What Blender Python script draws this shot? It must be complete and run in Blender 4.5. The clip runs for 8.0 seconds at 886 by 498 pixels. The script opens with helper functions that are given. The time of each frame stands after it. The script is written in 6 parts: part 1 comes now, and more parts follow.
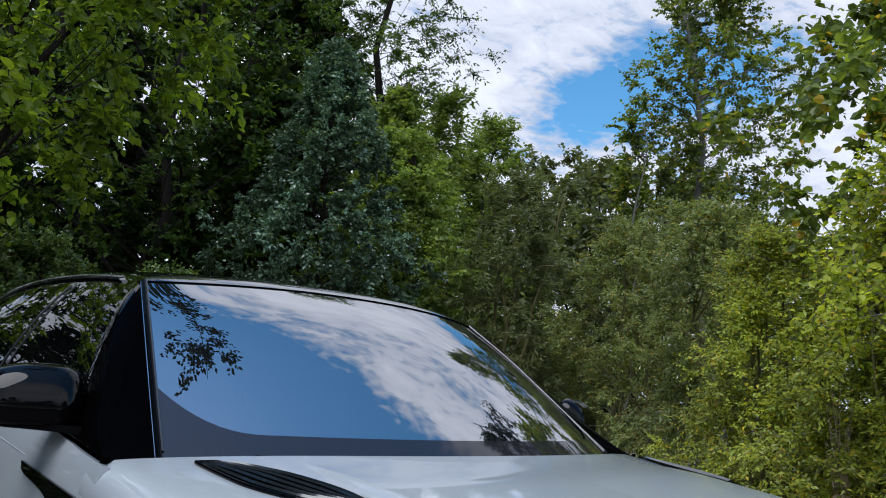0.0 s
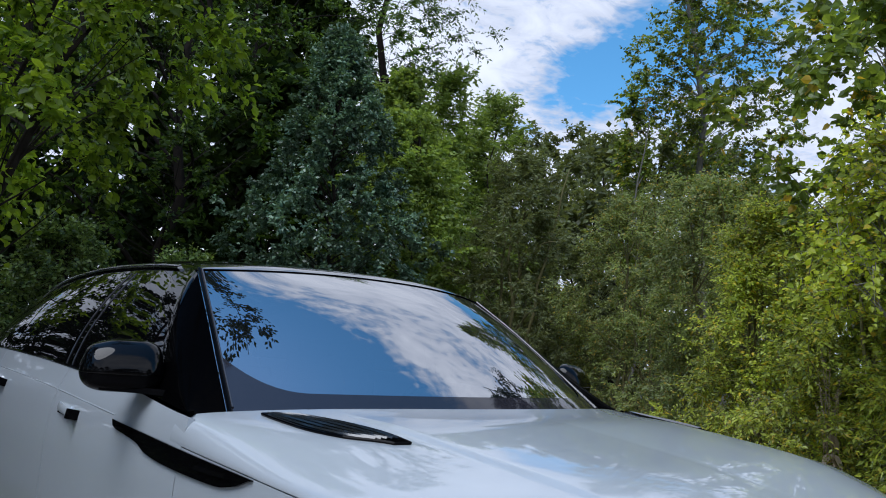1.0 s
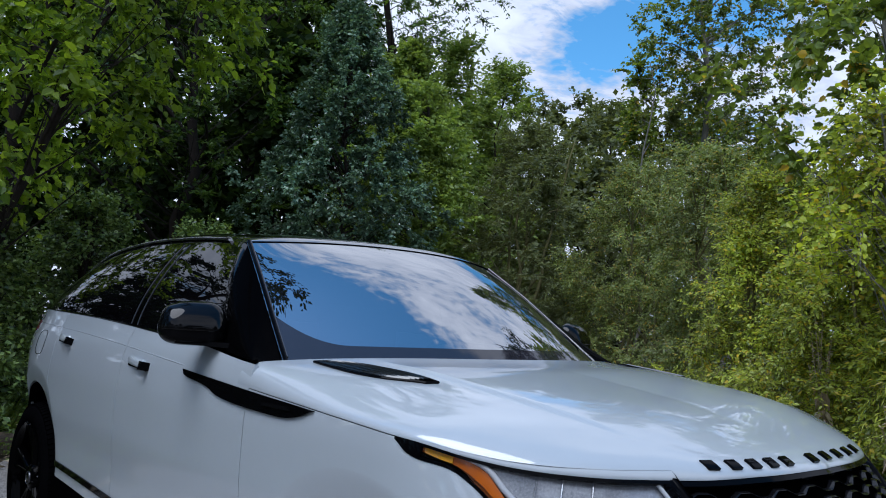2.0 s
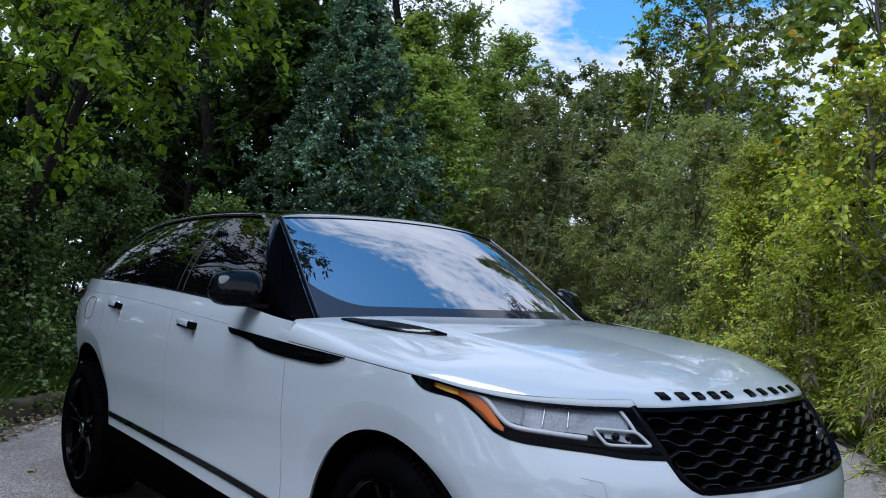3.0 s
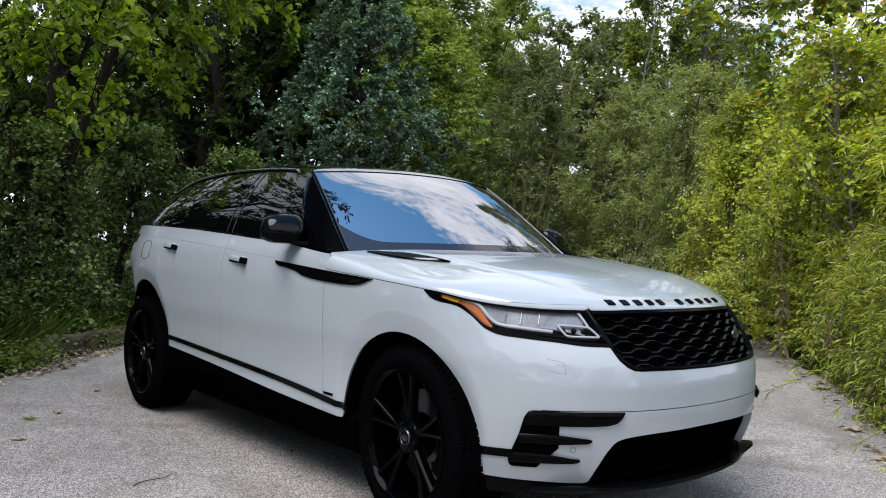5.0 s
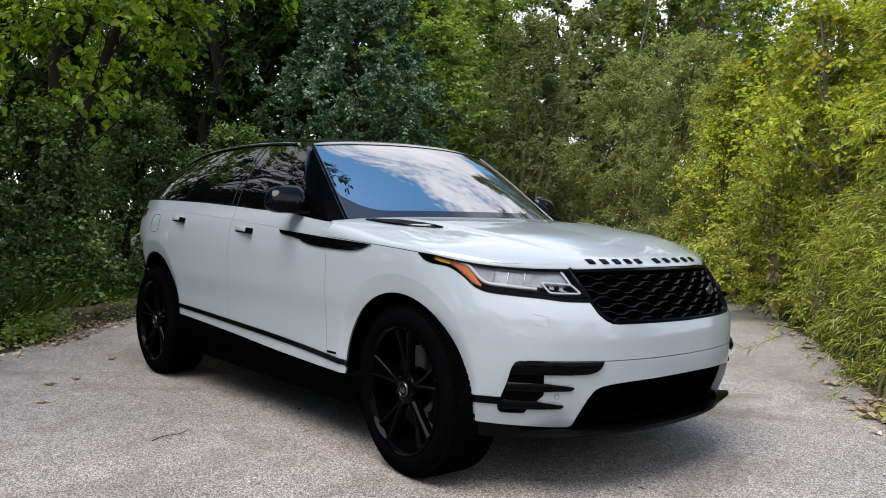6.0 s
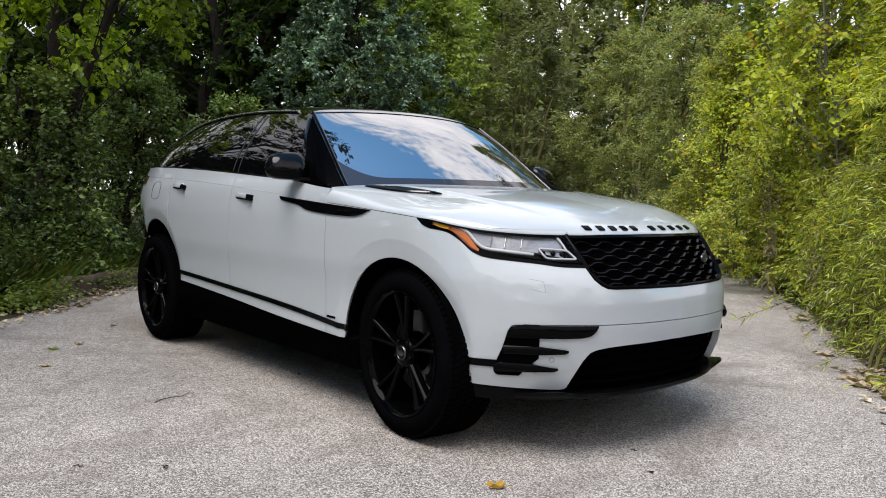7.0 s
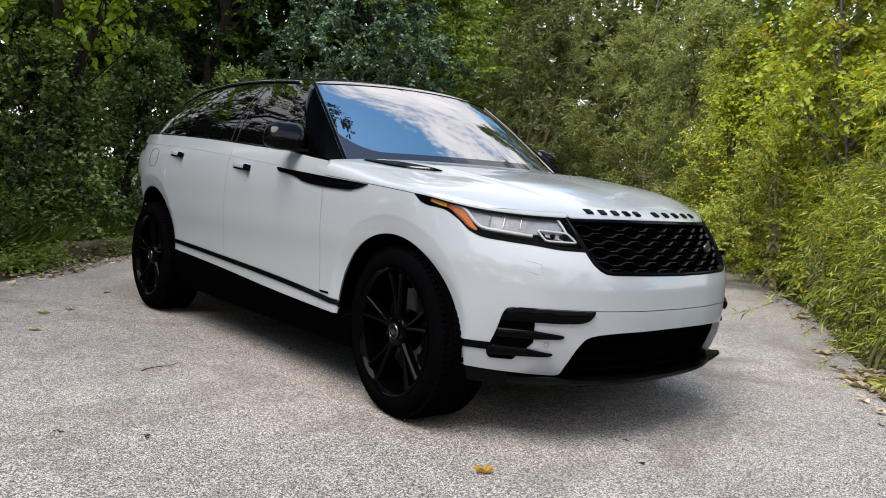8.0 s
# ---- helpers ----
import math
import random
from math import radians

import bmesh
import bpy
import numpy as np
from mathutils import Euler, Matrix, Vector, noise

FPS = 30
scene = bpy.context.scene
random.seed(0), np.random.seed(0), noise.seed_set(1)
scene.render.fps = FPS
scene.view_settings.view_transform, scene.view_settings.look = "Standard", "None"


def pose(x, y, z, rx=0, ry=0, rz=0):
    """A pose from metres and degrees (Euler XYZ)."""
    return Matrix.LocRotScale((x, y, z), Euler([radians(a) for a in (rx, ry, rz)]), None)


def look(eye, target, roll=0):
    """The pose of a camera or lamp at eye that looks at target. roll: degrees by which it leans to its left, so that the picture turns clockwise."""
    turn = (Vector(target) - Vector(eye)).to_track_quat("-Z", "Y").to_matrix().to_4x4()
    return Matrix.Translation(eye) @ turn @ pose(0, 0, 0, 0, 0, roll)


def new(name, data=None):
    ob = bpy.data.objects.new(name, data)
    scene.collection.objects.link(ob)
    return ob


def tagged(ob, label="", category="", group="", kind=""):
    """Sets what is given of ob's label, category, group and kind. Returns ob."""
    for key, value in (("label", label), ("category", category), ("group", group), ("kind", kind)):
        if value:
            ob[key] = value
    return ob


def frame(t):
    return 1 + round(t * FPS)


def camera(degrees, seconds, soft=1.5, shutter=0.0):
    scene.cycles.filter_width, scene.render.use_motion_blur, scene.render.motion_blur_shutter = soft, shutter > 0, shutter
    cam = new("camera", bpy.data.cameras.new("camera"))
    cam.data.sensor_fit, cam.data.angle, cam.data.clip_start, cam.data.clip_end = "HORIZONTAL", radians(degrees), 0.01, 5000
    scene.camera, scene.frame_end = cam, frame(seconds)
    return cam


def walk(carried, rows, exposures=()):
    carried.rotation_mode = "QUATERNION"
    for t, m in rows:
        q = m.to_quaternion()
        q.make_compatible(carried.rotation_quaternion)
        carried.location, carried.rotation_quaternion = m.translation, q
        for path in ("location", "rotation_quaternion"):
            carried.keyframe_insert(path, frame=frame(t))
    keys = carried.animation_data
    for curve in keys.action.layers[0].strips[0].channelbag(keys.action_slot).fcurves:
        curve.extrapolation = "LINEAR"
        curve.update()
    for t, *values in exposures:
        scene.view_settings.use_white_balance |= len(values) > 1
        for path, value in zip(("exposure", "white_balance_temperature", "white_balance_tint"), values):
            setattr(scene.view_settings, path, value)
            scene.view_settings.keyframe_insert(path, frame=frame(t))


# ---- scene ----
cam = camera(58.6, 8.0, soft=1.0)
PATH = [
    (0, (-1.498, -0.992, 1.265), (-0.194, 0.485, 1.609), 4.0),
    (0.5, (-1.605, -1.09, 1.253), (-0.301, 0.392, 1.571), 3.5),
    (1, (-1.765, -1.269, 1.235), (-0.463, 0.223, 1.52), 2.9),
    (1.5, (-1.907, -1.397, 1.217), (-0.607, 0.103, 1.461), 2.7),
    (3, (-2.33, -1.865, 1.17), (-1.04, -0.342, 1.299), 2.4),
    (3.5, (-2.459, -2.025, 1.154), (-1.171, -0.498, 1.251), 2.2),
    (4, (-2.582, -2.162, 1.137), (-1.295, -0.633, 1.201), 2.1),
    (4.5, (-2.716, -2.305, 1.122), (-1.427, -0.776, 1.155), 2.1),
    (6, (-2.939, -2.649, 1.079), (-1.654, -1.118, 1.012), 0.9),
    (6.5, (-2.966, -2.687, 1.053), (-1.682, -1.157, 0.956), 0.9),
    (7, (-2.965, -2.689, 1.043), (-1.68, -1.162, 0.912), 1.3),
    (7.5, (-2.935, -2.674, 1.032), (-1.651, -1.15, 0.873), 2.4),
    (8, (-2.9, -2.644, 1.013), (-1.619, -1.118, 0.842), 3.8),
]
EXPOSURES = [(0, -0.2, 5800, 12), (1.5, -0.2, 5500, 12), (3.0, 0.0, 5400, 12), (4.5, 0.28, 5950, 12), (6.0, 0.43, 6450, 13), (8.0, 0.53, 6650, 13)]
walk(cam, [(t, look(eye, target, roll)) for t, eye, target, roll in PATH], EXPOSURES)

# ---- world and light ----
SUN_DIR = Vector((-0.45, -0.09, 0.89)).normalized()
FAR_SHEET = (0.684, 0.684, -0.43)
NEAR_SHEET = (-0.35, -0.937, 0.0)
world = bpy.data.worlds.new("sky")
scene.world = world
world.use_nodes = True


def sky():
    nt = world.node_tree
    nt.nodes.clear()
    N, L = nt.nodes.new, nt.links.new
    out, bg = N("ShaderNodeOutputWorld"), N("ShaderNodeBackground")
    tex = N("ShaderNodeTexSky")
    tex.sky_type, tex.sun_disc = "NISHITA", False
    tex.sun_elevation = math.asin(SUN_DIR.z)
    tex.sun_rotation = math.atan2(SUN_DIR.x, SUN_DIR.y)
    tex.air_density, tex.dust_density, tex.ozone_density = 1.0, 0.6, 2.0
    # thin streaked cloud, laid out on a flat layer far overhead
    co, sep = N("ShaderNodeTexCoord"), N("ShaderNodeSeparateXYZ")
    L(co.outputs["Generated"], sep.inputs[0])
    up = N("ShaderNodeMath"); up.operation = "MAXIMUM"; up.inputs[1].default_value = 0.03
    L(sep.outputs["Z"], up.inputs[0])
    up2 = N("ShaderNodeMath"); up2.operation = "ADD"; up2.inputs[1].default_value = 0.12
    L(up.outputs[0], up2.inputs[0])
    div = N("ShaderNodeVectorMath"); div.operation = "DIVIDE"
    comb = N("ShaderNodeCombineXYZ")
    for i in range(3):
        L(up2.outputs[0], comb.inputs[i])
    L(co.outputs["Generated"], div.inputs[0]); L(comb.outputs[0], div.inputs[1])
    mp = N("ShaderNodeMapping")
    mp.inputs["Rotation"].default_value = (0, 0, radians(-55))
    mp.inputs["Scale"].default_value = (0.85, 1.3, 1)
    mp.inputs["Location"].default_value = (0.35, 0.2, 0)
    L(div.outputs[0], mp.inputs[0])
    big, fine = N("ShaderNodeTexNoise"), N("ShaderNodeTexNoise")
    big.inputs["Scale"].default_value, big.inputs["Detail"].default_value = 1.3, 2
    fine.inputs["Scale"].default_value, fine.inputs["Detail"].default_value = 9.0, 10
    fine.inputs["Roughness"].default_value, fine.inputs["Distortion"].default_value = 0.62, 0.5
    L(mp.outputs[0], big.inputs[0]); L(mp.outputs[0], fine.inputs[0])
    wide = N("ShaderNodeMapRange")
    wide.inputs[1].default_value, wide.inputs[2].default_value = 0.32, 0.68
    wide.inputs[3].default_value, wide.inputs[4].default_value = -0.09, 0.33
    L(big.outputs["Fac"], wide.inputs[0])
    mul = N("ShaderNodeMath"); mul.operation = "MULTIPLY_ADD"; mul.inputs[1].default_value = 0.9
    L(fine.outputs["Fac"], mul.inputs[0]); L(wide.outputs[0], mul.inputs[2])
    # one sheet begins overhead and covers the lane's far side, another lies low behind the lane's near end
    def side(way, lo, hi):
        dot = N("ShaderNodeVectorMath"); dot.operation = "DOT_PRODUCT"
        dot.inputs[1].default_value = way
        L(co.outputs["Generated"], dot.inputs[0])
        ran = N("ShaderNodeMapRange")
        ran.inputs[1].default_value, ran.inputs[2].default_value = lo, hi
        ran.inputs[3].default_value, ran.inputs[4].default_value = -0.34, 0.30
        L(dot.outputs["Value"], ran.inputs[0])
        return ran.outputs[0]
    edge = N("ShaderNodeMath"); edge.operation = "MAXIMUM"
    L(side(FAR_SHEET, -0.07, 0.16), edge.inputs[0]); L(side(NEAR_SHEET, 0.32, 0.56), edge.inputs[1])
    # a long blue break low over the lane's end
    mid = Vector((0.775, 0.535, 0.365)).normalized()
    flat_way = mid.cross(Vector((0, 0, 1))).normalized()
    rise = flat_way.cross(mid)
    tilt = math.radians(14)
    axes = (flat_way * math.cos(tilt) + rise * math.sin(tilt), rise * math.cos(tilt) - flat_way * math.sin(tilt))
    both = N("ShaderNodeCombineXYZ")
    for i, (axis, size) in enumerate(zip(axes, (0.17, 0.058))):
        dot = N("ShaderNodeVectorMath"); dot.operation = "DOT_PRODUCT"
        dot.inputs[1].default_value = axis / size
        L(co.outputs["Generated"], dot.inputs[0]); L(dot.outputs["Value"], both.inputs[i])
    far = N("ShaderNodeVectorMath"); far.operation = "LENGTH"
    L(both.outputs[0], far.inputs[0])
    dip = N("ShaderNodeMapRange")
    dip.inputs[1].default_value, dip.inputs[2].default_value, dip.inputs[3].default_value, dip.inputs[4].default_value = 0.15, 1.45, -0.8, 0.0
    L(far.outputs["Value"], dip.inputs[0])
    low = N("ShaderNodeMath"); low.operation = "ADD"
    L(dip.outputs[0], low.inputs[0]); L(edge.outputs[0], low.inputs[1])
    tot = N("ShaderNodeMath"); tot.operation = "ADD"
    L(mul.outputs[0], tot.inputs[0]); L(low.outputs[0], tot.inputs[1])
    cells = N("ShaderNodeTexNoise")
    cells.inputs["Scale"].default_value, cells.inputs["Detail"].default_value = 27.0, 2
    L(div.outputs[0], cells.inputs[0])
    ripple = N("ShaderNodeMapRange")
    ripple.inputs[1].default_value, ripple.inputs[2].default_value, ripple.inputs[3].default_value, ripple.inputs[4].default_value = 0.3, 0.7, -0.10, 0.10
    L(cells.outputs["Fac"], ripple.inputs[0])
    tot2 = N("ShaderNodeMath"); tot2.operation = "ADD"
    L(tot.outputs[0], tot2.inputs[0]); L(ripple.outputs[0], tot2.inputs[1])
    ramp = N("ShaderNodeValToRGB")
    ramp.color_ramp.elements[0].color = (0.07, 0.07, 0.07, 1)
    ramp.color_ramp.elements[0].position, ramp.color_ramp.elements[1].position = 0.44, 0.76
    L(tot2.outputs[0], ramp.inputs[0])
    mix = N("ShaderNodeMixRGB")
    sat = N("ShaderNodeHueSaturation")
    sat.inputs["Hue"].default_value = 0.484
    sat.inputs["Saturation"].default_value, sat.inputs["Value"].default_value = 1.32, 1.4
    L(tex.outputs[0], sat.inputs["Color"])
    L(ramp.outputs[0], mix.inputs[0]); L(sat.outputs[0], mix.inputs[1])
    thick = N("ShaderNodeMixRGB")
    thick.inputs[1].default_value, thick.inputs[2].default_value = (4.9, 5.1, 5.6, 1), (7.5, 7.5, 7.7, 1)
    dense = N("ShaderNodeMapRange")
    dense.inputs[1].default_value, dense.inputs[2].default_value = 0.66, 1.05
    L(tot.outputs[0], dense.inputs[0]); L(dense.outputs[0], thick.inputs[0]); L(thick.outputs[0], mix.inputs[2])
    L(mix.outputs[0], bg.inputs[0])
    bg.inputs[1].default_value = 0.148
    L(bg.outputs[0], out.inputs[0])


sky()
sun = new("sun", bpy.data.lights.new("sun", "SUN"))
sun.data.energy, sun.data.angle, sun.data.color = 3.1, radians(44), (1.0, 0.95, 0.86)
sun.matrix_world = look(SUN_DIR * 60, (0, 0, 0))


# ---- materials ----
def material(name, color, rough=0.6, metal=0.0, vary=0.0, scale=6.0, bump=0.0, bump_scale=80.0, coat=0.0, coat_ior=1.5, random_tint=0.0, ior=1.5, spec=0.5):
    """A Principled surface whose colour wanders at two scales and whose relief is fine noise."""
    m = bpy.data.materials.new(name)
    m.use_nodes = True
    nt = m.node_tree
    N, L = nt.nodes.new, nt.links.new
    p = nt.nodes["Principled BSDF"]
    p.inputs["Roughness"].default_value, p.inputs["Metallic"].default_value = rough, metal
    p.inputs["Coat Weight"].default_value, p.inputs["Coat Roughness"].default_value = coat, 0.03
    p.inputs["Coat IOR"].default_value = coat_ior
    p.inputs["IOR"].default_value, p.inputs["Specular IOR Level"].default_value = ior, spec
    p.inputs["Base Color"].default_value = (*color, 1)
    co = N("ShaderNodeTexCoord")
    if vary:
        a, b = N("ShaderNodeTexNoise"), N("ShaderNodeTexNoise")
        a.inputs["Scale"].default_value, a.inputs["Detail"].default_value = scale, 5
        b.inputs["Scale"].default_value, b.inputs["Detail"].default_value = scale * 11, 4
        L(co.outputs["Object"], a.inputs[0]); L(co.outputs["Object"], b.inputs[0])
        add = N("ShaderNodeMath"); add.operation = "ADD"
        L(a.outputs["Fac"], add.inputs[0]); L(b.outputs["Fac"], add.inputs[1])
        ran = N("ShaderNodeMapRange")
        ran.inputs[1].default_value, ran.inputs[2].default_value = 0.6, 1.4
        ran.inputs[3].default_value, ran.inputs[4].default_value = 1 - vary, 1 + vary
        L(add.outputs[0], ran.inputs[0])
        val = ran.outputs[0]
        if random_tint:
            info = N("ShaderNodeObjectInfo")
            r2 = N("ShaderNodeMapRange")
            r2.inputs[3].default_value, r2.inputs[4].default_value = 1 - random_tint, 1 + random_tint
            L(info.outputs["Random"], r2.inputs[0])
            mu = N("ShaderNodeMath"); mu.operation = "MULTIPLY"
            L(val, mu.inputs[0]); L(r2.outputs[0], mu.inputs[1])
            val = mu.outputs[0]
        sc = N("ShaderNodeVectorMath"); sc.operation = "SCALE"
        sc.inputs[0].default_value = color
        L(val, sc.inputs["Scale"])
        L(sc.outputs[0], p.inputs["Base Color"])
    if bump:
        n = N("ShaderNodeTexNoise")
        n.inputs["Scale"].default_value, n.inputs["Detail"].default_value = bump_scale, 4
        L(co.outputs["Object"], n.inputs[0])
        bp = N("ShaderNodeBump")
        bp.inputs["Strength"].default_value, bp.inputs["Distance"].default_value = bump, 0.01
        L(n.outputs["Fac"], bp.inputs["Height"]); L(bp.outputs[0], p.inputs["Normal"])
    return m


def leaf_material(name, dark, light, old=None, old_part=0.0, gloss=0.45, see=0.45, spec=0.5):
    """Leaves: every leaf takes its own tint, a few are yellowed, and light shines through them."""
    m = bpy.data.materials.new(name)
    m.use_nodes = True
    nt = m.node_tree
    N, L = nt.nodes.new, nt.links.new
    p, out = nt.nodes["Principled BSDF"], nt.nodes["Material Output"]
    geo = N("ShaderNodeNewGeometry")
    ramp = N("ShaderNodeValToRGB")
    e = ramp.color_ramp.elements
    e[0].color, e[1].color = (*dark, 1), (*light, 1)
    e[1].position = 1 - old_part if old_part else 1.0
    if old:
        x = e.new(min(0.999, 1 - old_part * 0.6)); x.color = (*old, 1)
    L(geo.outputs["Random Per Island"], ramp.inputs[0])
    co, n = N("ShaderNodeTexCoord"), N("ShaderNodeTexNoise")
    n.inputs["Scale"].default_value = 0.9
    L(co.outputs["Object"], n.inputs[0])
    ran = N("ShaderNodeMapRange")
    ran.inputs[1].default_value, ran.inputs[2].default_value = 0.35, 0.65
    ran.inputs[3].default_value, ran.inputs[4].default_value = 0.65, 1.3
    L(n.outputs["Fac"], ran.inputs[0])
    sc = N("ShaderNodeVectorMath"); sc.operation = "SCALE"
    L(ramp.outputs[0], sc.inputs[0]); L(ran.outputs[0], sc.inputs["Scale"])
    L(sc.outputs[0], p.inputs["Base Color"])
    p.inputs["Roughness"].default_value, p.inputs["Specular IOR Level"].default_value = gloss, spec
    tr = N("ShaderNodeBsdfTranslucent")
    warm = N("ShaderNodeVectorMath"); warm.operation = "MULTIPLY"
    warm.inputs[1].default_value = (1.25, 1.15, 0.45)
    L(sc.outputs[0], warm.inputs[0]); L(warm.outputs[0], tr.inputs[0])
    mix = N("ShaderNodeMixShader"); mix.inputs[0].default_value = see
    L(p.outputs[0], mix.inputs[1]); L(tr.outputs[0], mix.inputs[2]); L(mix.outputs[0], out.inputs[0])
    return m


def asphalt_material():
    """Worn asphalt with pale exposed stones."""
    m = material("asphalt", (0.1, 0.1, 0.1), 0.85)
    nt = m.node_tree
    N, L = nt.nodes.new, nt.links.new
    p, co = nt.nodes["Principled BSDF"], N("ShaderNodeTexCoord")
    stones = N("ShaderNodeTexVoronoi"); stones.inputs["Scale"].default_value = 215
    wob = N("ShaderNodeTexNoise"); wob.inputs["Scale"].default_value, wob.inputs["Detail"].default_value = 220, 3
    big = N("ShaderNodeTexNoise"); big.inputs["Scale"].default_value, big.inputs["Detail"].default_value = 0.8, 6
    mid = N("ShaderNodeTexNoise"); mid.inputs["Scale"].default_value, mid.inputs["Detail"].default_value = 9, 6
    for n in (stones, wob, big, mid):
        L(co.outputs["Object"], n.inputs["Vector"])
    sep = N("ShaderNodeSeparateColor"); L(stones.outputs["Color"], sep.inputs[0])
    ramp = N("ShaderNodeValToRGB")
    e = ramp.color_ramp.elements
    e[0].position, e[0].color = 0.0, (0.058, 0.052, 0.046, 1)
    e[1].position, e[1].color = 1.0, (0.64, 0.588, 0.54, 1)
    x = e.new(0.5); x.color = (0.238, 0.217, 0.198, 1)
    L(sep.outputs[0], ramp.inputs[0])
    s1 = N("ShaderNodeMapRange")
    s1.inputs[1].default_value, s1.inputs[2].default_value, s1.inputs[3].default_value, s1.inputs[4].default_value = 0.3, 0.7, 0.88, 1.26
    L(big.outputs["Fac"], s1.inputs[0])
    s2 = N("ShaderNodeMapRange")
    s2.inputs[1].default_value, s2.inputs[2].default_value, s2.inputs[3].default_value, s2.inputs[4].default_value = 0.3, 0.7, 0.9, 1.1
    L(mid.outputs["Fac"], s2.inputs[0])
    mu = N("ShaderNodeMath"); mu.operation = "MULTIPLY"
    L(s1.outputs[0], mu.inputs[0]); L(s2.outputs[0], mu.inputs[1])
    sc = N("ShaderNodeVectorMath"); sc.operation = "SCALE"
    L(ramp.outputs[0], sc.inputs[0]); L(mu.outputs[0], sc.inputs["Scale"]); L(sc.outputs[0], p.inputs["Base Color"])
    # old brown stains
    st = N("ShaderNodeTexNoise"); st.inputs["Scale"].default_value, st.inputs["Detail"].default_value, st.inputs["Distortion"].default_value = 1.1, 8, 1.2
    L(co.outputs["Object"], st.inputs["Vector"])
    sr = N("ShaderNodeMapRange")
    sr.inputs[1].default_value, sr.inputs[2].default_value, sr.inputs[3].default_value, sr.inputs[4].default_value = 0.52, 0.70, 0.0, 0.55
    L(st.outputs["Fac"], sr.inputs[0])
    sm = N("ShaderNodeMixRGB"); sm.inputs[2].default_value = (0.135, 0.11, 0.09, 1)
    L(sr.outputs[0], sm.inputs[0]); L(sc.outputs[0], sm.inputs[1]); L(sm.outputs[0], p.inputs["Base Color"])
    h = N("ShaderNodeMath"); h.operation = "ADD"
    L(stones.outputs["Distance"], h.inputs[0]); L(wob.outputs["Fac"], h.inputs[1])
    bp = N("ShaderNodeBump"); bp.inputs["Strength"].default_value, bp.inputs["Distance"].default_value = 0.7, 0.006
    bp.invert = True
    L(h.outputs[0], bp.inputs["Height"]); L(bp.outputs[0], p.inputs["Normal"])
    return m


def glass_material(name, tint, clear=0.0, rough=0.01, ior=1.5, spec=(1, 1, 1)):
    """Window glass: a mirror-like skin over a dark body, of which a share is see-through."""
    m = bpy.data.materials.new(name)
    m.use_nodes = True
    nt = m.node_tree
    N, L = nt.nodes.new, nt.links.new
    p, out = nt.nodes["Principled BSDF"], nt.nodes["Material Output"]
    p.inputs["Base Color"].default_value = (*tint, 1)
    p.inputs["Roughness"].default_value, p.inputs["IOR"].default_value = rough, ior
    p.inputs["Specular Tint"].default_value = (*spec, 1)
    if clear:
        tr, mix = N("ShaderNodeBsdfTransparent"), N("ShaderNodeMixShader")
        mix.inputs[0].default_value = clear
        L(p.outputs[0], mix.inputs[1]); L(tr.outputs[0], mix.inputs[2]); L(mix.outputs[0], out.inputs[0])
    return m


WHITE = material("white_paint", (0.41, 0.445, 0.47), 0.32, coat=0.95, coat_ior=1.75, vary=0.012, scale=3, spec=0.2)
PILLAR_BLACK = material("pillar_black", (0.001, 0.001, 0.0012), 0.03, vary=0.2, scale=5, spec=0.004)
MIRROR_BLACK = material("mirror_shell_black", (0.002, 0.002, 0.0024), 0.03, vary=0.2, scale=5, spec=0.25)
SURROUND = material("surround_black", (0.001, 0.001, 0.0012), 0.03, vary=0.2, scale=5, spec=0.3)
RAIL_GLOSS = material("roof_rail_gloss", (0.03, 0.03, 0.034), 0.05, ior=5.0, vary=0.2, scale=30)
TRIM_BRIGHT = material("gloss_trim", (0.05, 0.05, 0.055), 0.15, spec=0.5, ior=1.6, vary=0.2, scale=30)
BLACK = material("gloss_black", (0.0018, 0.0018, 0.0022), 0.04, vary=0.2, scale=5, spec=0.06)
ROOF = material("roof_black", (0.003, 0.003, 0.0035), 0.06, spec=0.5, coat=1.0, vary=0.1, scale=4)
SATIN = material("satin_black", (0.003, 0.003, 0.0034), 0.25, vary=0.25, scale=9, bump=0.03, spec=0.06)
DARK = material("black_plastic", (0.0015, 0.0015, 0.0015), 0.8, vary=0.3, scale=12, bump=0.1, spec=0.0)
RUBBER = material("tyre_rubber", (0.0022, 0.0022, 0.0026), 0.9, vary=0.3, scale=10, bump=0.15, bump_scale=200, spec=0.0)
LOUVRE = material("vent_mesh", (0.010, 0.011, 0.010), 0.18, vary=0.3, scale=60, coat=0.4, ior=1.6)
RIM = material("rim_black", (0.0008, 0.0008, 0.001), 0.04, vary=0.2, scale=8, spec=0.045)
METAL = material("brushed_metal", (0.10, 0.102, 0.108), 0.3, metal=1.0, vary=0.15, scale=20)
AMBER = material("amber_lens", (0.50, 0.115, 0.003), 0.15, coat=0.3, vary=0.15, scale=30)
AMBER_BRIGHT = material("bright_amber_lens", (0.85, 0.40, 0.02), 0.15, coat=1.0, vary=0.1, scale=30)
RED = material("red_lens", (0.07, 0.003, 0.004), 0.12, coat=1.0)
SCREEN = glass_material("windscreen_glass", (0.01, 0.012, 0.016), 0.05, ior=7.0)
PRIVACY = glass_material("privacy_glass", (0.0015, 0.0015, 0.002), 0.0, ior=1.45, spec=(0.3, 0.3, 0.32))
CLEAR = glass_material("headlight_glass", (0.01, 0.01, 0.012), 0.9)
